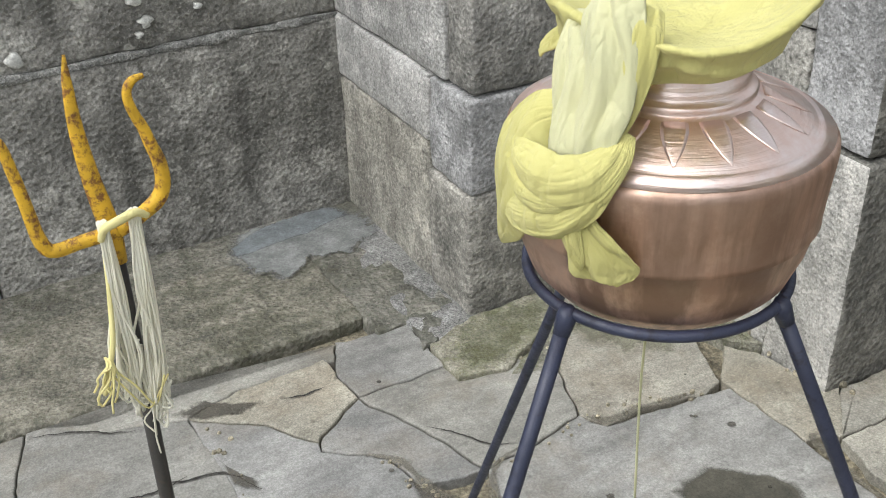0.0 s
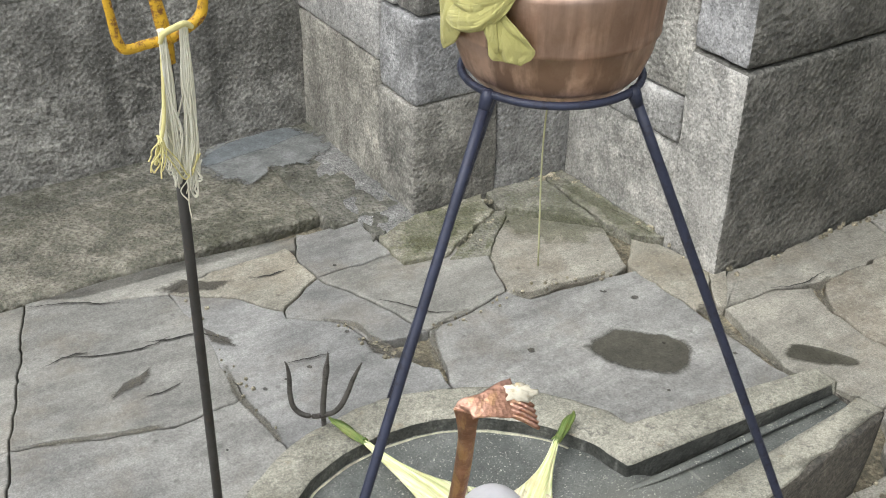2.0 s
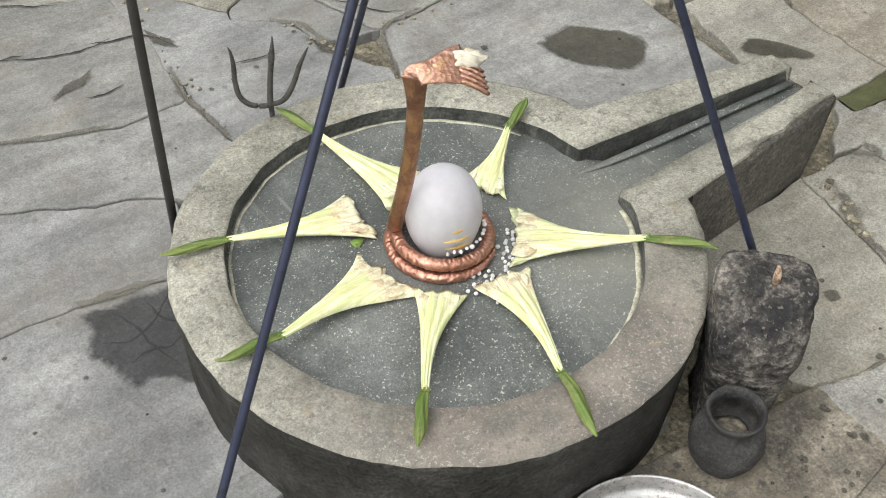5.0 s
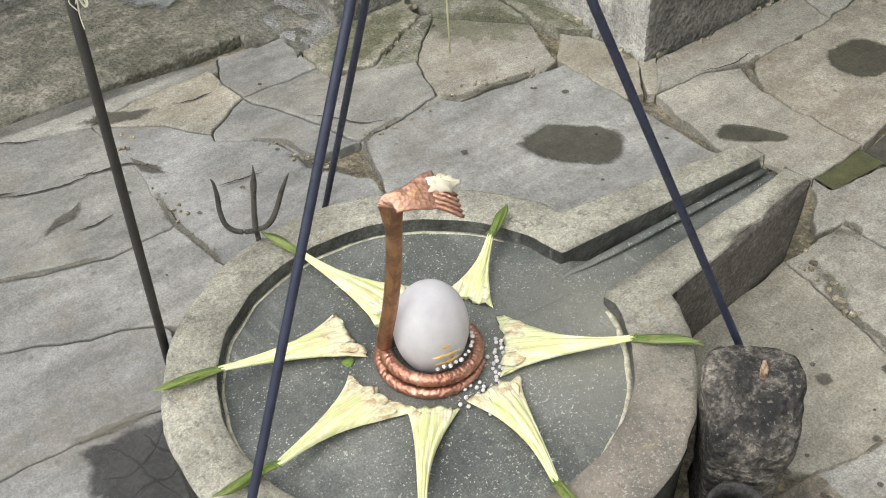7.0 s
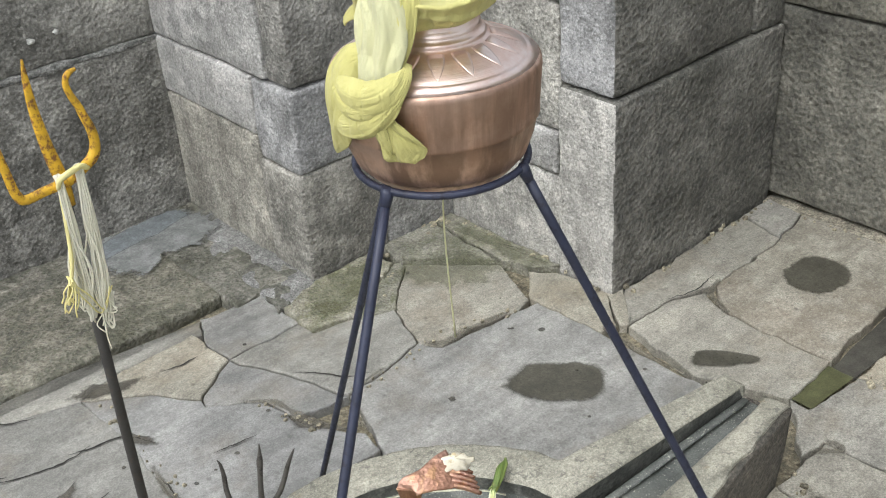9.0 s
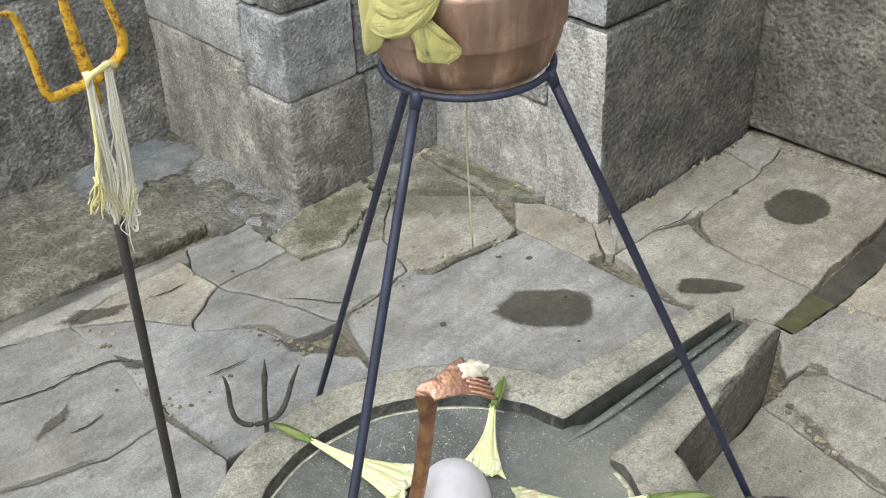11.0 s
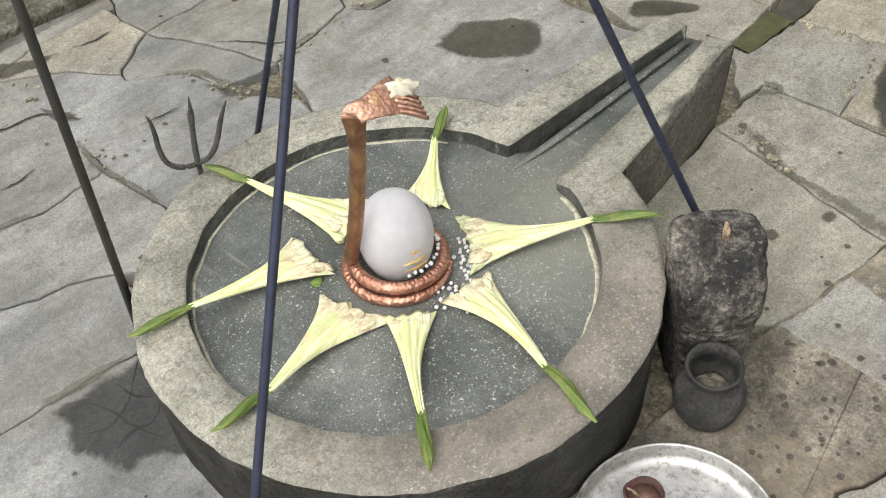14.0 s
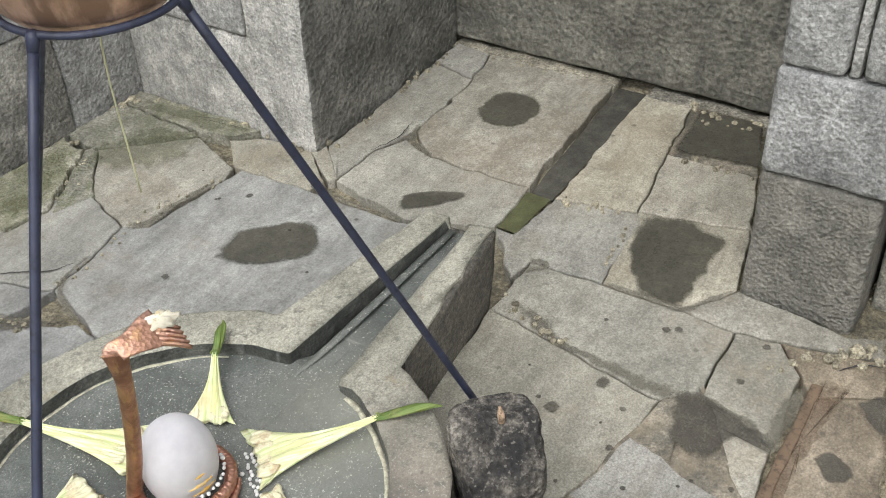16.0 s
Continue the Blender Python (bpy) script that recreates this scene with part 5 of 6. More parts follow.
for k in range(11):
    a = radians(-118 + 9.2 * k)
    pearl(0.012 + 0.070 * math.cos(a), 0.011 + 0.070 * math.sin(a), FLOOR_Z + 0.046 + 0.003 * (k % 2))
for cx, cy, count, spread in ((0.116, -0.042, 7, 0.008), (0.096, -0.064, 9, 0.006), (0.078, -0.086, 5, 0.006), (0.028, -0.098, 13, 0.008), (-0.004, -0.114, 6, 0.008), (0.018, -0.140, 6, 0.012), (0.060, -0.108, 4, 0.010)):
    placed = []
    while len(placed) < count:
        q = (cx + rnd.gauss(0, spread), cy + rnd.gauss(0, spread))
        if all((q[0] - p[0]) ** 2 + (q[1] - p[1]) ** 2 > 0.0073**2 for p in placed):
            placed.append(q)
        else:
            spread *= 1.03
    for x, y in placed:
        pearl(x, y, FLOOR_Z + 0.0045)


# ---- trumpet flowers laid as a star ----
def trumpet(mouth, joint, tip, wide, wilted=False, seed=0):
    """A pressed trumpet flower, modelled along x from its mouth and turned into place."""
    r = random.Random(seed)
    ob = base_at("trumpet_flower", 0, 0, 0, "wilted cream-yellow trumpet flower with a browned mouth and green calyx" if wilted else "cream-yellow trumpet flower with a green calyx, laid on the basin", "flower", "flowers laid in a star round the egg")
    m, j, t = Vector(mouth), Vector(joint), Vector(tip)
    m = m + (j - m).normalized() * 0.017
    turn = math.atan2(j.y - m.y, j.x - m.x)
    long = (j - m).length
    rise = math.asin((RIM_Z - FLOOR_Z) * 0.85 / long)
    ob.matrix_basis = Matrix.Translation((m.x, m.y, FLOOR_Z + 0.0095)) @ Matrix.Rotation(turn, 4, "Z") @ Matrix.Rotation(-rise, 4, "Y")
    end = Matrix.Rotation(-turn, 2) @ (t - m)
    bend, rings, segs, rows = r.uniform(-0.010, 0.010), [], 64, 34
    for i in range(-3, rows + 1):
        s = max(0.0, i / rows)
        half = wide * 0.5 * ((1 - s) ** 2.8 * 0.82 + 0.18 * (1 - s) ** 0.6) + 0.0050
        if i < 0:
            half *= 1.0 + 0.07 * -i
        high = 0.0035 + 0.0065 * math.sin(math.pi * min(1.0, 0.12 + s * 1.05)) * (1 - 0.25 * s)
        ring = []
        for k in range(segs):
            a = 2 * math.pi * k / segs
            c, sn = math.cos(a), math.sin(a)
            x = long * i / rows
            if i < 5:
                x += (5 - i) / 8 * (0.016 * wide / 0.1) * (1.3 * noise.noise(Vector((c * 1.9, seed * 3.1, 0.4 * (sn > 0)))) + 0.7 * noise.noise(Vector((c * 5.5, seed * 1.3, 2))) - 0.35 * abs(c) ** 3)
            y = half * c + bend * math.sin(math.pi * s)
            pleat = 0.0018 * (1 - 0.6 * s) * (2 * abs(math.sin(5.5 * c + seed)) - 1)
            z = high * sn + (pleat + 0.0022 * noise.noise(Vector((x * 60, c * 3, seed))) * (1 - s)) * (1 if sn > 0 else 0.2)
            if i < 0:
                z *= 1 + 0.1 * i
            ring.append((x, y, max(-0.0085, z)))
        rings.append(ring)
    mouth_ring = rings[0]
    inner = [[(x + dx, y * q, z * q + 0.0008 * noise.noise(Vector((x * 200, y * 200, q)))) for x, y, z in mouth_ring] for q, dx in ((0.15, 0.022), (0.55, 0.012), (0.85, 0.003))]
    shell = part("corolla", sweep(inner + rings), PETAL, ob, "pale pleated petal trumpet")
    if wilted:
        shell.data.materials.append(PETAL_WILTED)
        for face in shell.data.polygons:
            at = face.center
            if at.x < long * (0.13 + 0.16 * noise.noise(Vector((at.x * 30, at.y * 70, seed)))):
                face.material_index = 1
    for k in range(4):
        s = (k - 1.5) / 1.6
        o = Vector((0.018, s * wide * 0.33, 0.0045))
        L = wide * r.uniform(0.10, 0.24)
        pts = [o, o + Vector((-0.016, s * 0.002, 0.001)), o + Vector((-0.018 - L * 0.6, s * 0.006, r.uniform(-0.001, 0.003))), o + Vector((-0.018 - L, s * 0.008, r.uniform(-0.004, 0.001)))]
        shape = tube(smooth_path(pts, 4), [wide * f for f in (0.05, 0.085, 0.11, 0.125, 0.135, 0.14, 0.14, 0.135, 0.125, 0.11, 0.09, 0.06, 0.02)], 16, 0.09, side=(0, 1, 0), ripple=0.14, lobes=5, phase=k + seed)
        shape = ([Vector(q) + Vector((0, 0, 0.003 * noise.noise(Vector(q) * 90 + Vector((seed, 0, 0))))) for q in shape[0]], shape[1])
        part("lobe", shape, PETAL_WILTED, ob, "crumpled browned lobe")
    u = Vector((long, 0, 0.0))
    v = Vector((end.x, end.y, 0.004))
    path = smooth_path([u - Vector((0.012, 0, 0)), u.lerp(v, 0.3) + Vector((0, bend * 0.4, 0.003)), u.lerp(v, 0.6) + Vector((0, 0, 0.002)), u.lerp(v, 0.84), v + Vector((0, r.uniform(-0.006, 0.006), r.uniform(-0.003, 0.003)))], 6)
    n = len(path) - 1
    size = [0.0046 + 0.0038 * math.sin(math.pi * min(1.0, (i / n) * 1.25)) ** 0.8 - 0.0028 * max(0.0, (i / n - 0.72) / 0.28) for i in range(n + 1)]
    calyx = part("calyx", tube(path, [max(0.0020, q) for q in size], 20, 0.55, side=(0, 1, 0), ripple=0.3, lobes=5, phase=seed), CALYX, ob, "green ribbed calyx")
    collar = smooth_path([u + Vector((-0.002, -0.0075, 0.001)), u + Vector((0.002, -0.003, 0.005)), u + Vector((0.002, 0.003, 0.005)), u + Vector((-0.003, 0.0085, 0.001))], 4)
    part("collar", tube(collar, [0.0012, 0.0016, 0.0018, 0.002, 0.002, 0.002, 0.002, 0.002, 0.002, 0.0018, 0.0016, 0.0014, 0.001], 6), CALYX, calyx, "torn green collar")
    return ob


trumpet((0.1255, -0.051), (0.289, -0.197), (0.357, -0.288), 0.112, seed=1)
trumpet((0.045, -0.116), (-0.016, -0.338), (-0.057, -0.466), 0.078, True, seed=2)
trumpet((-0.061, -0.088), (-0.204, -0.255), (-0.273, -0.339), 0.064, seed=3)
trumpet((-0.112, -0.007), (-0.328, -0.047), (-0.436, -0.053), 0.106, True, seed=4)
trumpet((-0.073, 0.138), (-0.302, 0.185), (-0.413, 0.192), 0.092, True, seed=5)
trumpet((0.031, 0.150), (-0.040, 0.351), (-0.074, 0.430), 0.090, seed=6)
trumpet((0.140, 0.076), (0.270, 0.167), (0.340, 0.198), 0.074, seed=7)

# a small round leaf
lv = [(-0.110 + 0.011 * math.cos(a) * (1 + 0.2 * math.cos(a)), 0.090 + 0.0095 * math.sin(a), FLOOR_Z + 0.004 + 0.002 * math.cos(2 * a)) for a in np.linspace(0, 2 * math.pi, 20, endpoint=False)]
tagged(mesh_ob("leaf", *sweep([[(x, y, z - 0.0015) for x, y, z in lv], lv]), LEAF), "small round green leaf lying in the basin", "leaf")


# ---- tripod, copper pot and its cloth ----
POT = Vector((0.0514, -0.0078, 1.055))


def tripod():
    ob = base_at("tripod_stand", 0, 0, 0, "tall dark blue painted iron tripod stand over the altar", "stand")
    ring = [(POT.x + 0.1125 * math.cos(a), POT.y + 0.1125 * math.sin(a), 1.0627) for a in np.linspace(0, 2 * math.pi, 65)]
    part("ring", tube(ring, 0.0050, 10), BLUE, ob)
    for top, foot in (((-0.061, -0.032), (-0.626, -0.279)), ((0.094, -0.114), (0.479, -0.386)), ((0.075, 0.105), (0.145, 0.606))):
        a, b = Vector((*top, 1.060)), Vector((*foot, -0.004))
        pts = [a.lerp(b, k / 10) for k in range(11)]
        part("leg", tube(pts, 0.0066, 10), BLUE, ob)
        part("weld", tube([a + Vector((0, 0, 0.008)), a, a.lerp(b, 0.014)], [0.006, 0.009, 0.007], 10), BLUE, ob)


tripod()


def pot():
    ob = base_at("water_pot", 0, 0, 0, "large round beaten copper water pot with fluted shoulder", "pot")
    body = [(0.02, -0.012), (0.07, -0.006), (0.098, 0.004), (0.112, 0.020), (0.1215, 0.046), (0.1265, 0.0695), (0.1290, 0.0708), (0.1284, 0.075), (0.1298, 0.098), (0.1318, 0.122), (0.1325, 0.134), (0.1318, 0.140), (0.129, 0.144)]
    part("body", lathe(body, POT, 96, lambda a, i: 1 + 0.003 * math.sin(3 * a + i * 0.4) + 0.0015 * math.sin(11 * a)), COPPER_DULL, ob, "dull brown copper belly with a seam")
    top = [(0.129, 0.144), (0.120, 0.1475), (0.1185, 0.1505), (0.116, 0.1490), (0.1135, 0.1515), (0.104, 0.1560), (0.088, 0.1640), (0.074, 0.1700), (0.066, 0.1725), (0.064, 0.1750), (0.066, 0.1775), (0.0635, 0.1800), (0.060, 0.1815), (0.0585, 0.1850), (0.0595, 0.1880), (0.057, 0.1900), (0.055, 0.198), (0.056, 0.210), (0.060, 0.216), (0.062, 0.218)]
    part("shoulder", lathe(top, POT, 96), COPPER, ob, "bright ringed copper shoulder and neck")
    for k in range(16):
        a = 2 * math.pi * k / 16 + 0.1
        d, s = Vector((math.cos(a), math.sin(a), 0)), Vector((-math.sin(a), math.cos(a), 0))
        p = [POT + d * 0.109 + Vector((0, 0, 0.1537)), POT + d * 0.094 + Vector((0, 0, 0.1612)), POT + d * 0.070 + Vector((0, 0, 0.1715))]
        part("flute", tube(smooth_path(p, 3), [0.0004, 0.0026, 0.005, 0.0072, 0.0092, 0.0106, 0.010], 8, 0.09, side=s), COPPER, ob)
    return ob


pot()

# the pot as the camera first sees it, for fitting the cloth: across, outwards, up
ACROSS, OUT = Vector((0.74, -0.67, 0)), Vector((-0.67, -0.74, 0))


def on_pot(a, o, z):
    return POT + ACROSS * a + OUT * o + Vector((0, 0, z))


def cloth():
    ob = base_at("yellow_cloth", 0, 0, 0, "pale yellow cotton cloth tied round the pot's mouth, knotted ends hanging", "cloth")

    wrap = [(0.056, 0.203), (0.066, 0.199), (0.076, 0.201), (0.083, 0.206), (0.087, 0.212), (0.090, 0.218), (0.0925, 0.224), (0.095, 0.230), (0.097, 0.236), (0.099, 0.242), (0.101, 0.248), (0.103, 0.254), (0.1045, 0.259), (0.103, 0.2625), (0.099, 0.263), (0.094, 0.259), (0.086, 0.252), (0.070, 0.244), (0.05, 0.239), (0.03, 0.236), (0.01, 0.235)]
    v, f = lathe(wrap, POT, 240, lambda a, i: 1 + 0.03 * math.sin(3 * a + 0.9))
    out = []
    for x, y, z in v:
        d = Vector((x - POT.x, y - POT.y, 0))
        k, o = d.dot(ACROSS) / 0.1, d.dot(OUT) / 0.1
        h = (z - POT.z - 0.2) / 0.06
        a = math.atan2(o, k)
        mid = max(0.0, min(1.0, 5 * h * (0.97 - h)))
        # long slanting tension folds that gather towards the knot
        gather = max(0.0, min(1.0, 0.7 - k))
        bend = 0.8 * noise.noise(Vector((x * 14, y * 14, z * 14)))
        slant = 1 - 2 * abs(math.sin(4.6 * h - 1.6 * a + bend)) ** 0.6
        fine = 1 - 2 * abs(math.sin(8.5 * h - 2.6 * a + 2.2 * bend)) ** 0.6
        pleat = 2 * abs(math.sin(11 * a + 2.5 * h + 1.5 * noise.noise(Vector((x * 20, y * 20, z * 9))))) - 1
        push = 1 + 0.1 * max(0.0, k) ** 2 * max(0.0, min(1.0, h)) + mid * (0.028 * slant + 0.014 * fine + 0.03 * pleat * gather) - 0.03 * gather * mid
        push += 0.06 * max(0.0, h - 0.45) * noise.noise(Vector((x * 30, y * 30, z * 30)))
        low = 1.0 - 0.34 * max(0.0, o)
        z = POT.z + 0.199 + (z - POT.z - 0.199) * low
        out.append((POT.x + d.x * push, POT.y + d.y * push, z + 0.024 * max(0.0, k) ** 1.6 + 0.007 * noise.noise(Vector((x * 21, y * 21, z * 12)))))
    part("wrap", (out, f), CLOTH, ob, "gathered folds round the mouth")

    def drape(rows, name, material, arch=0.3, folds=4, depth=0.16, phase=0.0, slant=0.0, label="", curl=0.0):
        """A thin cloth strip along rows of across, out, up and half width, creased along its length."""
        rows = smooth_path([(*on_pot(*r[:3]), r[3]) for r in rows], 10)
        pts, last, cols = [Vector(r[:3]) for r in rows], len(rows) - 1, 56
        front, back = [], []
        for i, p in enumerate(pts):
            ahead = (pts[min(i + 1, last)] - pts[max(i - 1, 0)]).normalized()
            away = (p - Vector((POT.x, POT.y, p.z))).normalized()
            u = ahead.cross(away).normalized()
            w = u.cross(ahead).normalized()
            t, half = i / last, rows[i][3]
            for k in range(cols + 1):
                c = 2 * k / cols - 1
                drift = 0.55 * noise.noise(Vector((c * 1.4, t * 3.0, phase * 3.7)))
                f = c * folds * 0.5 + phase + slant * t + drift
                crest = 0.5 * abs(math.sin(math.pi * f)) ** 0.8 + 0.5 * math.sin(math.pi * f) ** 2 - 0.5
                strength = 0.75 + 0.6 * noise.noise(Vector((c * 2.0, t * 4.0, phase + 9)))
                small = 0.5 - abs(noise.noise(Vector((c * 7.0 + phase, t * 5.0 + c * 2.0, phase * 1.9)))) * 2
                hem = 1 + 0.05 * noise.noise(Vector((t * 9.0, c * 0.6, phase + 2)))
                q = p + u * (half * c * hem) + w * (half * (arch * (1 - c * c) + depth * crest * strength + curl * max(0.0, abs(c) - 0.8)) + 0.0007 * small)
                front.append(q)
                back.append(q - w * 0.0016)
        n, m = cols + 1, len(front)
        verts, faces = front + back, []
        for i in range(last):
            for k in range(cols):
                a, b, c, d = i * n + k, i * n + k + 1, (i + 1) * n + k + 1, (i + 1) * n + k
                faces += [(a, b, c, d), (a + m, d + m, c + m, b + m)]
            faces += [(i * n, (i + 1) * n, (i + 1) * n + m, i * n + m), (i * n + cols, i * n + cols + m, (i + 1) * n + cols + m, (i + 1) * n + cols)]
        for k in range(cols):
            faces += [(k, k + m, k + 1 + m, k + 1), (last * n + k, last * n + k + 1, last * n + k + 1 + m, last * n + k + m)]
        part(name, (verts, faces), material, ob, label)

    # the gathered fall from the mouth down to the knot
    drape([(-0.046, 0.060, 0.262, 0.030), (-0.050, 0.080, 0.250, 0.032), (-0.050, 0.096, 0.222, 0.031), (-0.054, 0.106, 0.195, 0.030), (-0.062, 0.116, 0.170, 0.027), (-0.066, 0.122, 0.145, 0.022)], "fall", PALE_CLOTH, 0.34, 2.6, 0.26, 0.2, 0.6, "faded folds hanging to the knot")
    drape([(-0.022, 0.078, 0.258, 0.012), (-0.026, 0.094, 0.243, 0.017), (-0.030, 0.104, 0.215, 0.015), (-0.036, 0.112, 0.190, 0.011), (-0.046, 0.122, 0.168, 0.008)], "fall_fold", CLOTH, 0.6, 1.6, 0.3, 1.3, 0.4)
    drape([(-0.072, 0.052, 0.245, 0.010), (-0.078, 0.076, 0.222, 0.012), (-0.078, 0.094, 0.190, 0.011), (-0.080, 0.106, 0.165, 0.009)], "fall_fold", PALE_CLOTH, 0.6, 2, 0.2, 2.4)
    # the broad end that swings to the side, and the bands of the knot over it
    drape([(-0.070, 0.092, 0.188, 0.012), (-0.092, 0.092, 0.178, 0.021), (-0.106, 0.090, 0.150, 0.030), (-0.112, 0.082, 0.115, 0.031), (-0.118, 0.070, 0.082, 0.023), (-0.125, 0.058, 0.058, 0.011), (-0.128, 0.052, 0.046, 0.003)], "loose_end", CLOTH, 0.45, 1.5, 0.2, 1.5, 0.8, "broad pointed loose end")
    drape([(-0.112, 0.094, 0.160, 0.008), (-0.098, 0.114, 0.150, 0.020), (-0.076, 0.134, 0.146, 0.024), (-0.054, 0.142, 0.154, 0.021), (-0.036, 0.132, 0.168, 0.013), (-0.028, 0.116, 0.180, 0.006)], "knot_band", CLOTH, 0.5, 1.1, 0.14, 0.6, 0.3)
    drape([(-0.120, 0.084, 0.098, 0.008), (-0.102, 0.110, 0.106, 0.017), (-0.078, 0.132, 0.118, 0.018), (-0.054, 0.142, 0.138, 0.015), (-0.034, 0.134, 0.162, 0.007)], "knot_loop", CLOTH, 0.5, 1.4, 0.2, 2.0, 0.5)
    drape([(-0.116, 0.094, 0.148, 0.006), (-0.100, 0.118, 0.132, 0.014), (-0.074, 0.138, 0.134, 0.013), (-0.048, 0.144, 0.148, 0.006)], "knot_core", CLOTH, 0.5, 1.2, 0.15, 0.5)
    # the free end below the knot
    drape([(-0.062, 0.130, 0.132, 0.010), (-0.056, 0.135, 0.114, 0.015), (-0.048, 0.136, 0.098, 0.021), (-0.041, 0.134, 0.084, 0.026), (-0.037, 0.132, 0.074, 0.026), (-0.035, 0.131, 0.068, 0.022), (-0.034, 0.130, 0.064, 0.012), (-0.034, 0.130, 0.063, 0.004)], "loose_end", CLOTH, 0.16, 1.6, 0.2, 0.3, 0.3, "broad rounded loose end")
    drape([(-0.066, 0.130, 0.128, 0.006), (-0.064, 0.136, 0.108, 0.009), (-0.058, 0.137, 0.088, 0.006), (-0.055, 0.135, 0.076, 0.002)], "end_fold", CLOTH, 0.5, 2, 0.15, 1.1)
    drape([(-0.080, 0.000, 0.212, 0.009), (-0.094, -0.010, 0.204, 0.013), (-0.106, -0.016, 0.190, 0.011)], "side_fold", CLOTH, 0.4, 2, 0.2, 0.4)


cloth()

drip = smooth_path([(POT.x, POT.y, 1.05), (POT.x - 0.003, POT.y + 0.002, 0.94), (POT.x + 0.001, POT.y - 0.001, 0.77)], 5)
tagged(mesh_ob("drip_thread", *tube(drip, 0.0013, 6), PALE_CLOTH), "thin wet cotton thread hanging below the copper pot", "thread")


# ---- yellow trident with its threads ----
def bar(rows, y, flat, material, name, parent, label=""):
    rows = smooth_path([(x, y, z, r) for x, z, r in rows], 6)
    part(name, tube(rows, [q[3] for q in rows], 8, flat, side=(1, 0, 0.2)), material, parent, label)


def trident():
    ob = base_at("trident", 0, 0, 0, "yellow-painted iron trident on a black rod, standing on the floor", "trident")
    y = 0.226
    part("shaft", tube([(-0.354, 0.238, 1.10), (-0.347, 0.272, 0.72), (-0.339, 0.312, 0.3), (-0.333, 0.343, -0.01)], [0.0075, 0.0078, 0.008, 0.008], 8), IRON, ob, "black iron rod")
    bar([(-0.354, 1.07, 0.007), (-0.356, 1.105, 0.0088), (-0.363, 1.155, 0.0078), (-0.3665, 1.20, 0.0062), (-0.366, 1.24, 0.0042), (-0.364, 1.264, 0.0012)], y, 0.5, YELLOW, "middle_prong", ob)
    left = [(-0.350, 1.102, 0.0074), (-0.375, 1.101, 0.0066), (-0.402, 1.099, 0.0066), (-0.412, 1.106, 0.0062), (-0.417, 1.135, 0.0056), (-0.421, 1.172, 0.0050), (-0.425, 1.198, 0.0046), (-0.431, 1.210, 0.0042), (-0.441, 1.213, 0.0028)]
    right = [(-0.350, 1.102, 0.0074), (-0.330, 1.110, 0.0070), (-0.311, 1.122, 0.0076), (-0.304, 1.142, 0.0068), (-0.309, 1.172, 0.0056), (-0.318, 1.202, 0.0046), (-0.321, 1.222, 0.0042), (-0.316, 1.232, 0.0040), (-0.306, 1.235, 0.0022)]
    for rows in (left, right):
        pts = smooth_path([(x, y, z, r) for x, z, r in rows], 8)
        bent = [Vector(p[:3]) + Vector((wob(p[:3], 55.0, 0.0012), 0, wob(p[:3], 48.0, 0.0010, 2.0))) for p in pts]
        part("side_prong", tube(bent, [p[3] * 0.9 for p in pts], 8, 1.1, side=(0, 1, 0)), YELLOW, ob)
    bar([(-0.359, 1.075, 0.004), (-0.360, 1.055, 0.0045), (-0.360, 1.040, 0.003)], 0.228, 0.8, YELLOW, "stub", ob)


trident()


def strands(rng, count, top, bottom, spread0, spread1, radius, loops=0.2):
    shapes = []
    for _ in range(count):
        u = rng.uniform(-1, 1)
        v = rng.uniform(-1, 1)
        a = Vector(top) + Vector((u * spread0, v * 0.003, 0))
        b = Vector(bottom) + Vector((u * spread1 + rng.gauss(0, spread1 * 0.25), v * 0.006, rng.gauss(0, 0.014)))
        m1, m2 = a.lerp(b, 0.35) + Vector((rng.gauss(0, 0.0022), -0.003, 0)), a.lerp(b, 0.72) + Vector((rng.gauss(0, 0.0048), rng.gauss(0, 0.003), 0))
        pts = [a + Vector((0, 0.004, 0.006)), a, m1, m2, b]
        if rng.random() < loops:
            pts += [b + Vector((rng.uniform(-0.012, 0.012), rng.gauss(0, 0.003), -0.006)), b + Vector((rng.uniform(-0.014, 0.014), 0, rng.uniform(0.015, 0.05)))]
        pts = smooth_path(pts, 4)
        shapes.append(tube(pts, radius, 5))
    return joined(*shapes)


def stuff(ob):
    return tagged(ob, kind="stuff")


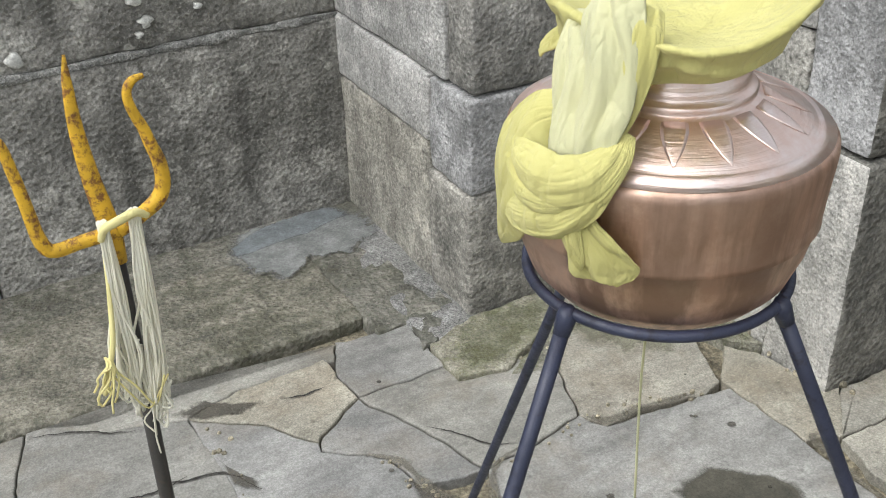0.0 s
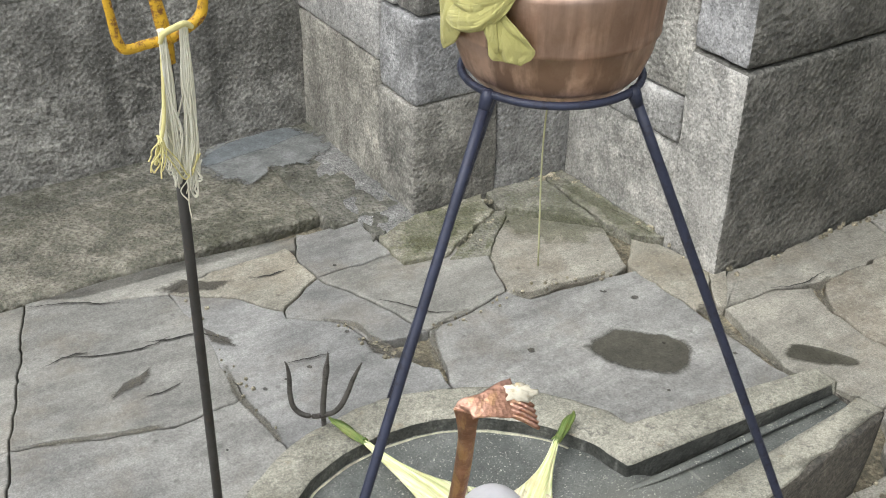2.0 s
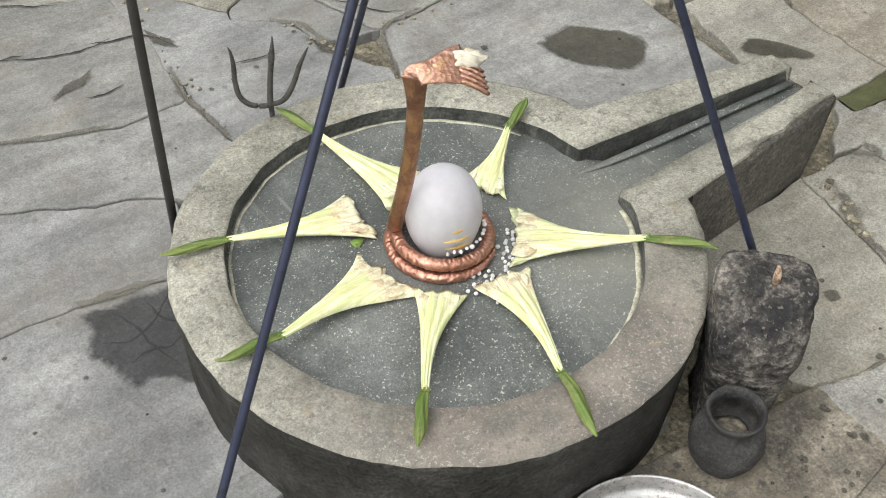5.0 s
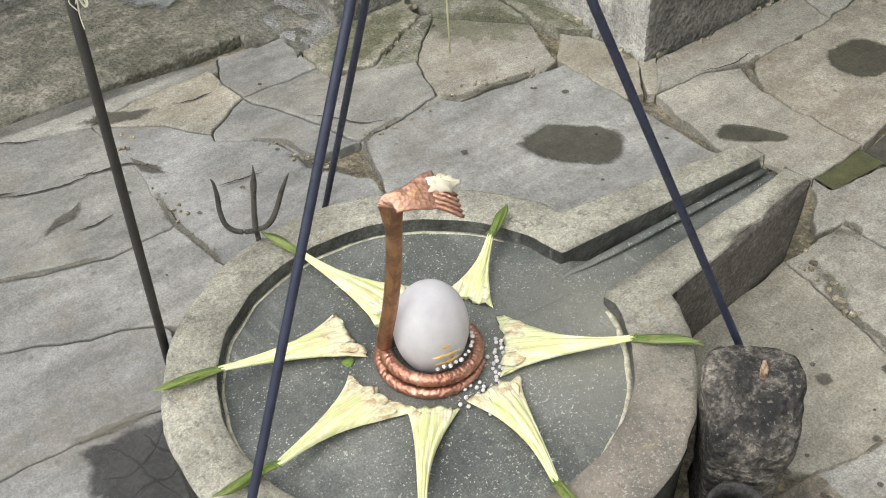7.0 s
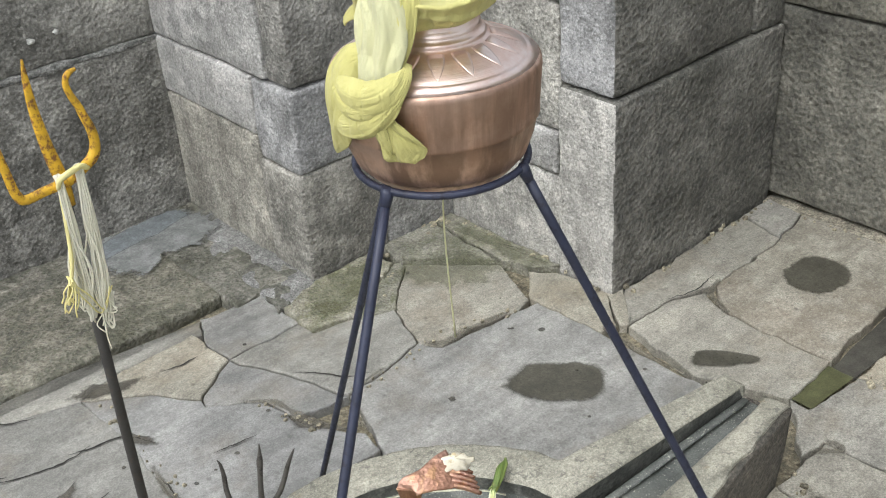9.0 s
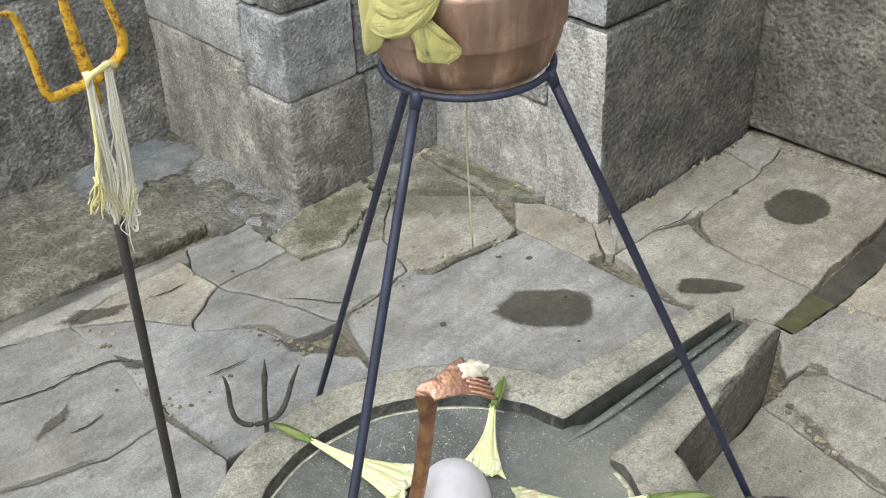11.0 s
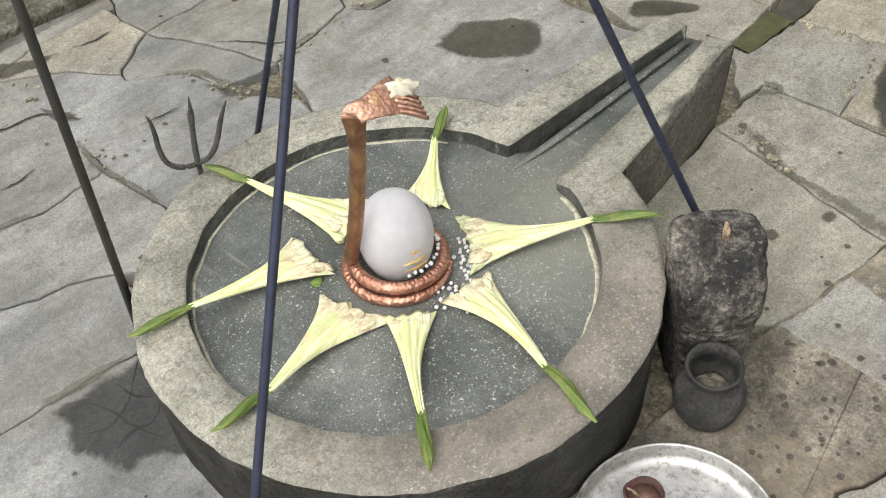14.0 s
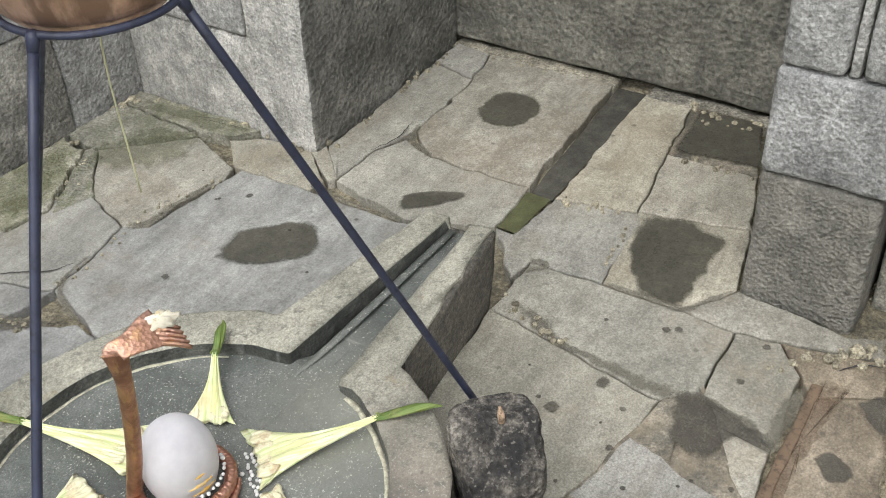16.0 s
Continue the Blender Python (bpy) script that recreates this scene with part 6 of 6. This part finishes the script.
def threads():
    ob = base_at("thread_garland", 0, 0, 0, "bundle of white and yellow cotton threads looped over the trident", "threads")
    rng = random.Random(5)
    y = 0.214
    stuff(part("white_threads", strands(rng, 32, (-0.364, y, 1.112), (-0.364, y + 0.012, 0.93), 0.0040, 0.0048, 0.0013, 0.6), THREAD, ob, "white thread bundle"))
    stuff(part("white_threads", strands(rng, 46, (-0.337, y, 1.116), (-0.343, y + 0.012, 0.922), 0.0046, 0.0055, 0.0013, 0.6), THREAD, ob, "white thread bundle with frayed loops"))
    part("yellow_cord", tube(smooth_path([(-0.366, y, 1.098), (-0.370, y, 1.05), (-0.376, y, 1.0), (-0.386, y + 0.004, 0.965), (-0.392, y + 0.004, 0.945)], 5), 0.0024, 8, ripple=0.2, lobes=3), THREAD_YELLOW, ob, "pale yellow cord")
    stuff(part("yellow_cord", joined(strands(rng, 9, (-0.382, y, 0.978), (-0.392, y, 0.938), 0.003, 0.009, 0.0011, 0.0), *[tube(smooth_path([(-0.384 + 0.002 * q, y, 0.975), (-0.366 + 0.003 * q, y + 0.001 * q, 0.944 + 0.004 * q), (-0.354 + 0.002 * q, y + 0.004, 0.918 + 0.003 * q), (-0.346, y + 0.004, 0.921 - 0.003 * q), (-0.336 - 0.002 * q, y, 0.948)], 5), 0.0010, 6) for q in (-1.2, 0.6)]), THREAD_YELLOW, ob, "frayed yellow cord ends"))
    part("hitch", tube(smooth_path([(-0.368, y - 0.002, 1.104), (-0.364, y - 0.006, 1.116), (-0.350, y - 0.008, 1.122), (-0.336, y - 0.006, 1.124), (-0.326, y - 0.002, 1.116)], 5), [0.003 + 0.0016 * math.sin(math.pi * k / 20) for k in range(21)], 8, 0.8), THREAD_YELLOW, ob, "yellow loop over the crossbar")
    stuff(part("tail", strands(rng, 5, (-0.350, y + 0.01, 0.93), (-0.352, y + 0.014, 0.885), 0.003, 0.003, 0.0009, 0.0), THREAD, ob))


threads()


# ---- small iron trident behind the altar ----
def small_trident():
    ob = base_at("small_trident", 0, 0, 0, "small dark iron trident standing behind the round altar", "trident")
    o, d = Vector((-0.137, 0.453, 0.005)), Vector((0.8, -0.6, 0))
    at = lambda s, z: o + d * s + Vector((0, 0, z))
    for name, rows in (
        ("side_prong", [(0.062, 0.243, 0.0055), (0.045, 0.238, 0.0055), (0.022, 0.241, 0.0058), (0.006, 0.258, 0.0056), (0.001, 0.29, 0.005), (0.002, 0.325, 0.0045), (0.0, 0.352, 0.003), (-0.004, 0.364, 0.001)]),
        ("side_prong", [(0.062, 0.243, 0.0055), (0.080, 0.250, 0.0055), (0.095, 0.268, 0.0055), (0.108, 0.298, 0.005), (0.118, 0.328, 0.0045), (0.129, 0.355, 0.003), (0.137, 0.372, 0.001)]),
        ("middle_prong", [(0.060, 0.236, 0.006), (0.063, 0.28, 0.0055), (0.068, 0.325, 0.0052), (0.071, 0.348, 0.0062), (0.074, 0.37, 0.0035), (0.076, 0.392, 0.0008)]),
    ):
        pts = smooth_path([(*at(s, z), r) for s, z, r in rows], 5)
        part(name, tube([p[:3] for p in pts], [p[3] for p in pts], 8, 0.75, side=d), GREY_IRON, ob)
    part("shaft", tube([at(0.061, 0.245), at(0.061, 0.12) + Vector((0.03, 0.06, 0)), at(0.061, -0.02) + Vector((0.06, 0.125, 0))], 0.005, 8), GREY_IRON, ob)


small_trident()


# ---- oil lamp stone, clay pot, plate and lamps ----
def lamp_stone():
    ob = base_at("oil_lamp_stone", 0, 0, 0, "soot-blackened rough stone lamp beside the altar", "oil lamp")
    c = Vector((0.318, -0.418, 0))
    turn, rings = radians(-42), []
    rows = [(0.86, -0.02), (0.86, 0.03), (0.88, 0.08), (0.92, 0.13), (0.99, 0.18), (1.02, 0.225), (1.03, 0.252), (1.015, 0.266), (0.975, 0.274), (0.9, 0.278), (0.75, 0.279), (0.55, 0.279), (0.35, 0.277), (0.22, 0.273), (0.1, 0.268)]
    for s, z in rows:
        ring = []
        for k in range(64):
            a = 2 * math.pi * k / 64
            e = 1 / (abs(math.cos(a)) ** 4.0 + abs(math.sin(a)) ** 4.0) ** (1 / 4.0)
            x, y = 0.074 * s * e * math.cos(a), 0.076 * s * e * math.sin(a)
            fall = 0.75 * max(0.0, -(y - 0.01)) * max(0.0, min(1.0, (z - 0.08) / 0.14))
            q = c + Vector((x * math.cos(turn) - y * math.sin(turn), x * math.sin(turn) + y * math.cos(turn), z - fall))
            n = 0.007 * noise.noise(q * 16) + 0.004 * noise.noise(q * 45) + 0.003 * noise.noise(q * 95)
            q += Vector((q.x - c.x, q.y - c.y, 0)).normalized() * n + Vector((0, 0, 0.4 * n))
            ring.append(q)
        rings.append(ring)
    part("body", sweep(rings), LAMP_STONE, ob)
    p = Vector((0.334, -0.418, 0.272))
    part("wick", tube([p, p + Vector((0.002, 0.002, 0.014)), p + Vector((0.0, 0.004, 0.034))], [0.006, 0.0065, 0.003], 8), WICK, ob, "burnt cotton wick")


lamp_stone()


def clay_pot():
    ob = base_at("clay_pot", 0, 0, 0, "small soot-black clay pot with an open mouth", "pot")
    outer = [(0.032, 0.0), (0.046, 0.008), (0.057, 0.03), (0.061, 0.052), (0.058, 0.074), (0.050, 0.092), (0.042, 0.103), (0.041, 0.110), (0.046, 0.119), (0.0485, 0.126), (0.047, 0.130), (0.043, 0.129), (0.039, 0.121), (0.038, 0.108), (0.046, 0.095), (0.050, 0.075), (0.045, 0.06), (0.001, 0.056)]
    wave = lambda a, i: 1 + 0.02 * math.sin(2 * a + 1) + 0.012 * math.sin(5 * a + i * 0.3)
    part("jar", lathe(outer, (0.214, -0.498, 0.0), 48, wave), CLAY_BLACK, ob)
    part("ash", lathe([(0.044, 0.058), (0.03, 0.064), (0.012, 0.061), (0.001, 0.063)], (0.214, -0.498, 0.0), 20, lambda a, i: 1 + 0.1 * math.sin(4 * a + i)), BED, ob, "burnt ash inside")


clay_pot()


def steel_plate():
    ob = base_at("steel_plate", 0, 0, 0, "round scratched steel plate with a raised rim on the floor", "plate")
    prof = [(0.01, 0.006), (0.134, 0.004), (0.147, 0.007), (0.152, 0.014), (0.156, 0.033), (0.159, 0.0355), (0.1605, 0.034), (0.1585, 0.0325), (0.154, 0.012), (0.149, 0.0045), (0.134, 0.0015), (0.01, 0.001)]
    part("dish", lathe(prof[::-1], (-0.024, -0.601, 0.004), 80), STEEL, ob)
    return ob


steel_plate()


def clay_lamp(x, y, turn, clay):
    ob = base_at("clay_lamp", 0, 0, 0, "small terracotta oil lamp dish lying on the steel plate", "clay lamp", "clay lamps on the plate")
    z = 0.0095
    lip = lambda a, i: 1 + (0.16 * max(0.0, math.cos(a - turn)) ** 8 if i > 1 else 0) + 0.02 * math.sin(3 * a)
    part("dish", lathe([(0.016, 0.0), (0.024, 0.004), (0.029, 0.014), (0.0305, 0.024), (0.029, 0.0262), (0.0265, 0.023), (0.0245, 0.012), (0.004, 0.010)], (x, y, z), 36, lip), clay, ob)
    part("oil", lathe([(0.0240, 0.0120), (0.0246, 0.0128), (0.001, 0.013)], (x, y, z), 28), OIL, ob, "pool of lamp oil")
    a = Vector((x + 0.010 * math.cos(turn), y + 0.010 * math.sin(turn), z + 0.014))
    b = Vector((x + 0.029 * math.cos(turn), y + 0.029 * math.sin(turn), z + 0.030))
    part("wick", tube([a, a.lerp(b, 0.5) + Vector((0, 0, 0.001)), b], [0.0035, 0.003, 0.001], 8), WICK, ob, "cotton wick")


clay_lamp(0.003, -0.524, radians(120), BURNT_CLAY)
clay_lamp(0.003, -0.592, radians(150), TERRACOTTA)

# rusty iron strip set in the floor
tagged(mesh_ob("iron_strip", *block(0.60, 0.962, -0.814, -0.794, -0.03, 0.0065, 0.003, 0.012, 0.005, 8.0), RUST), "rusty iron strip set between flagstones", "iron strip")
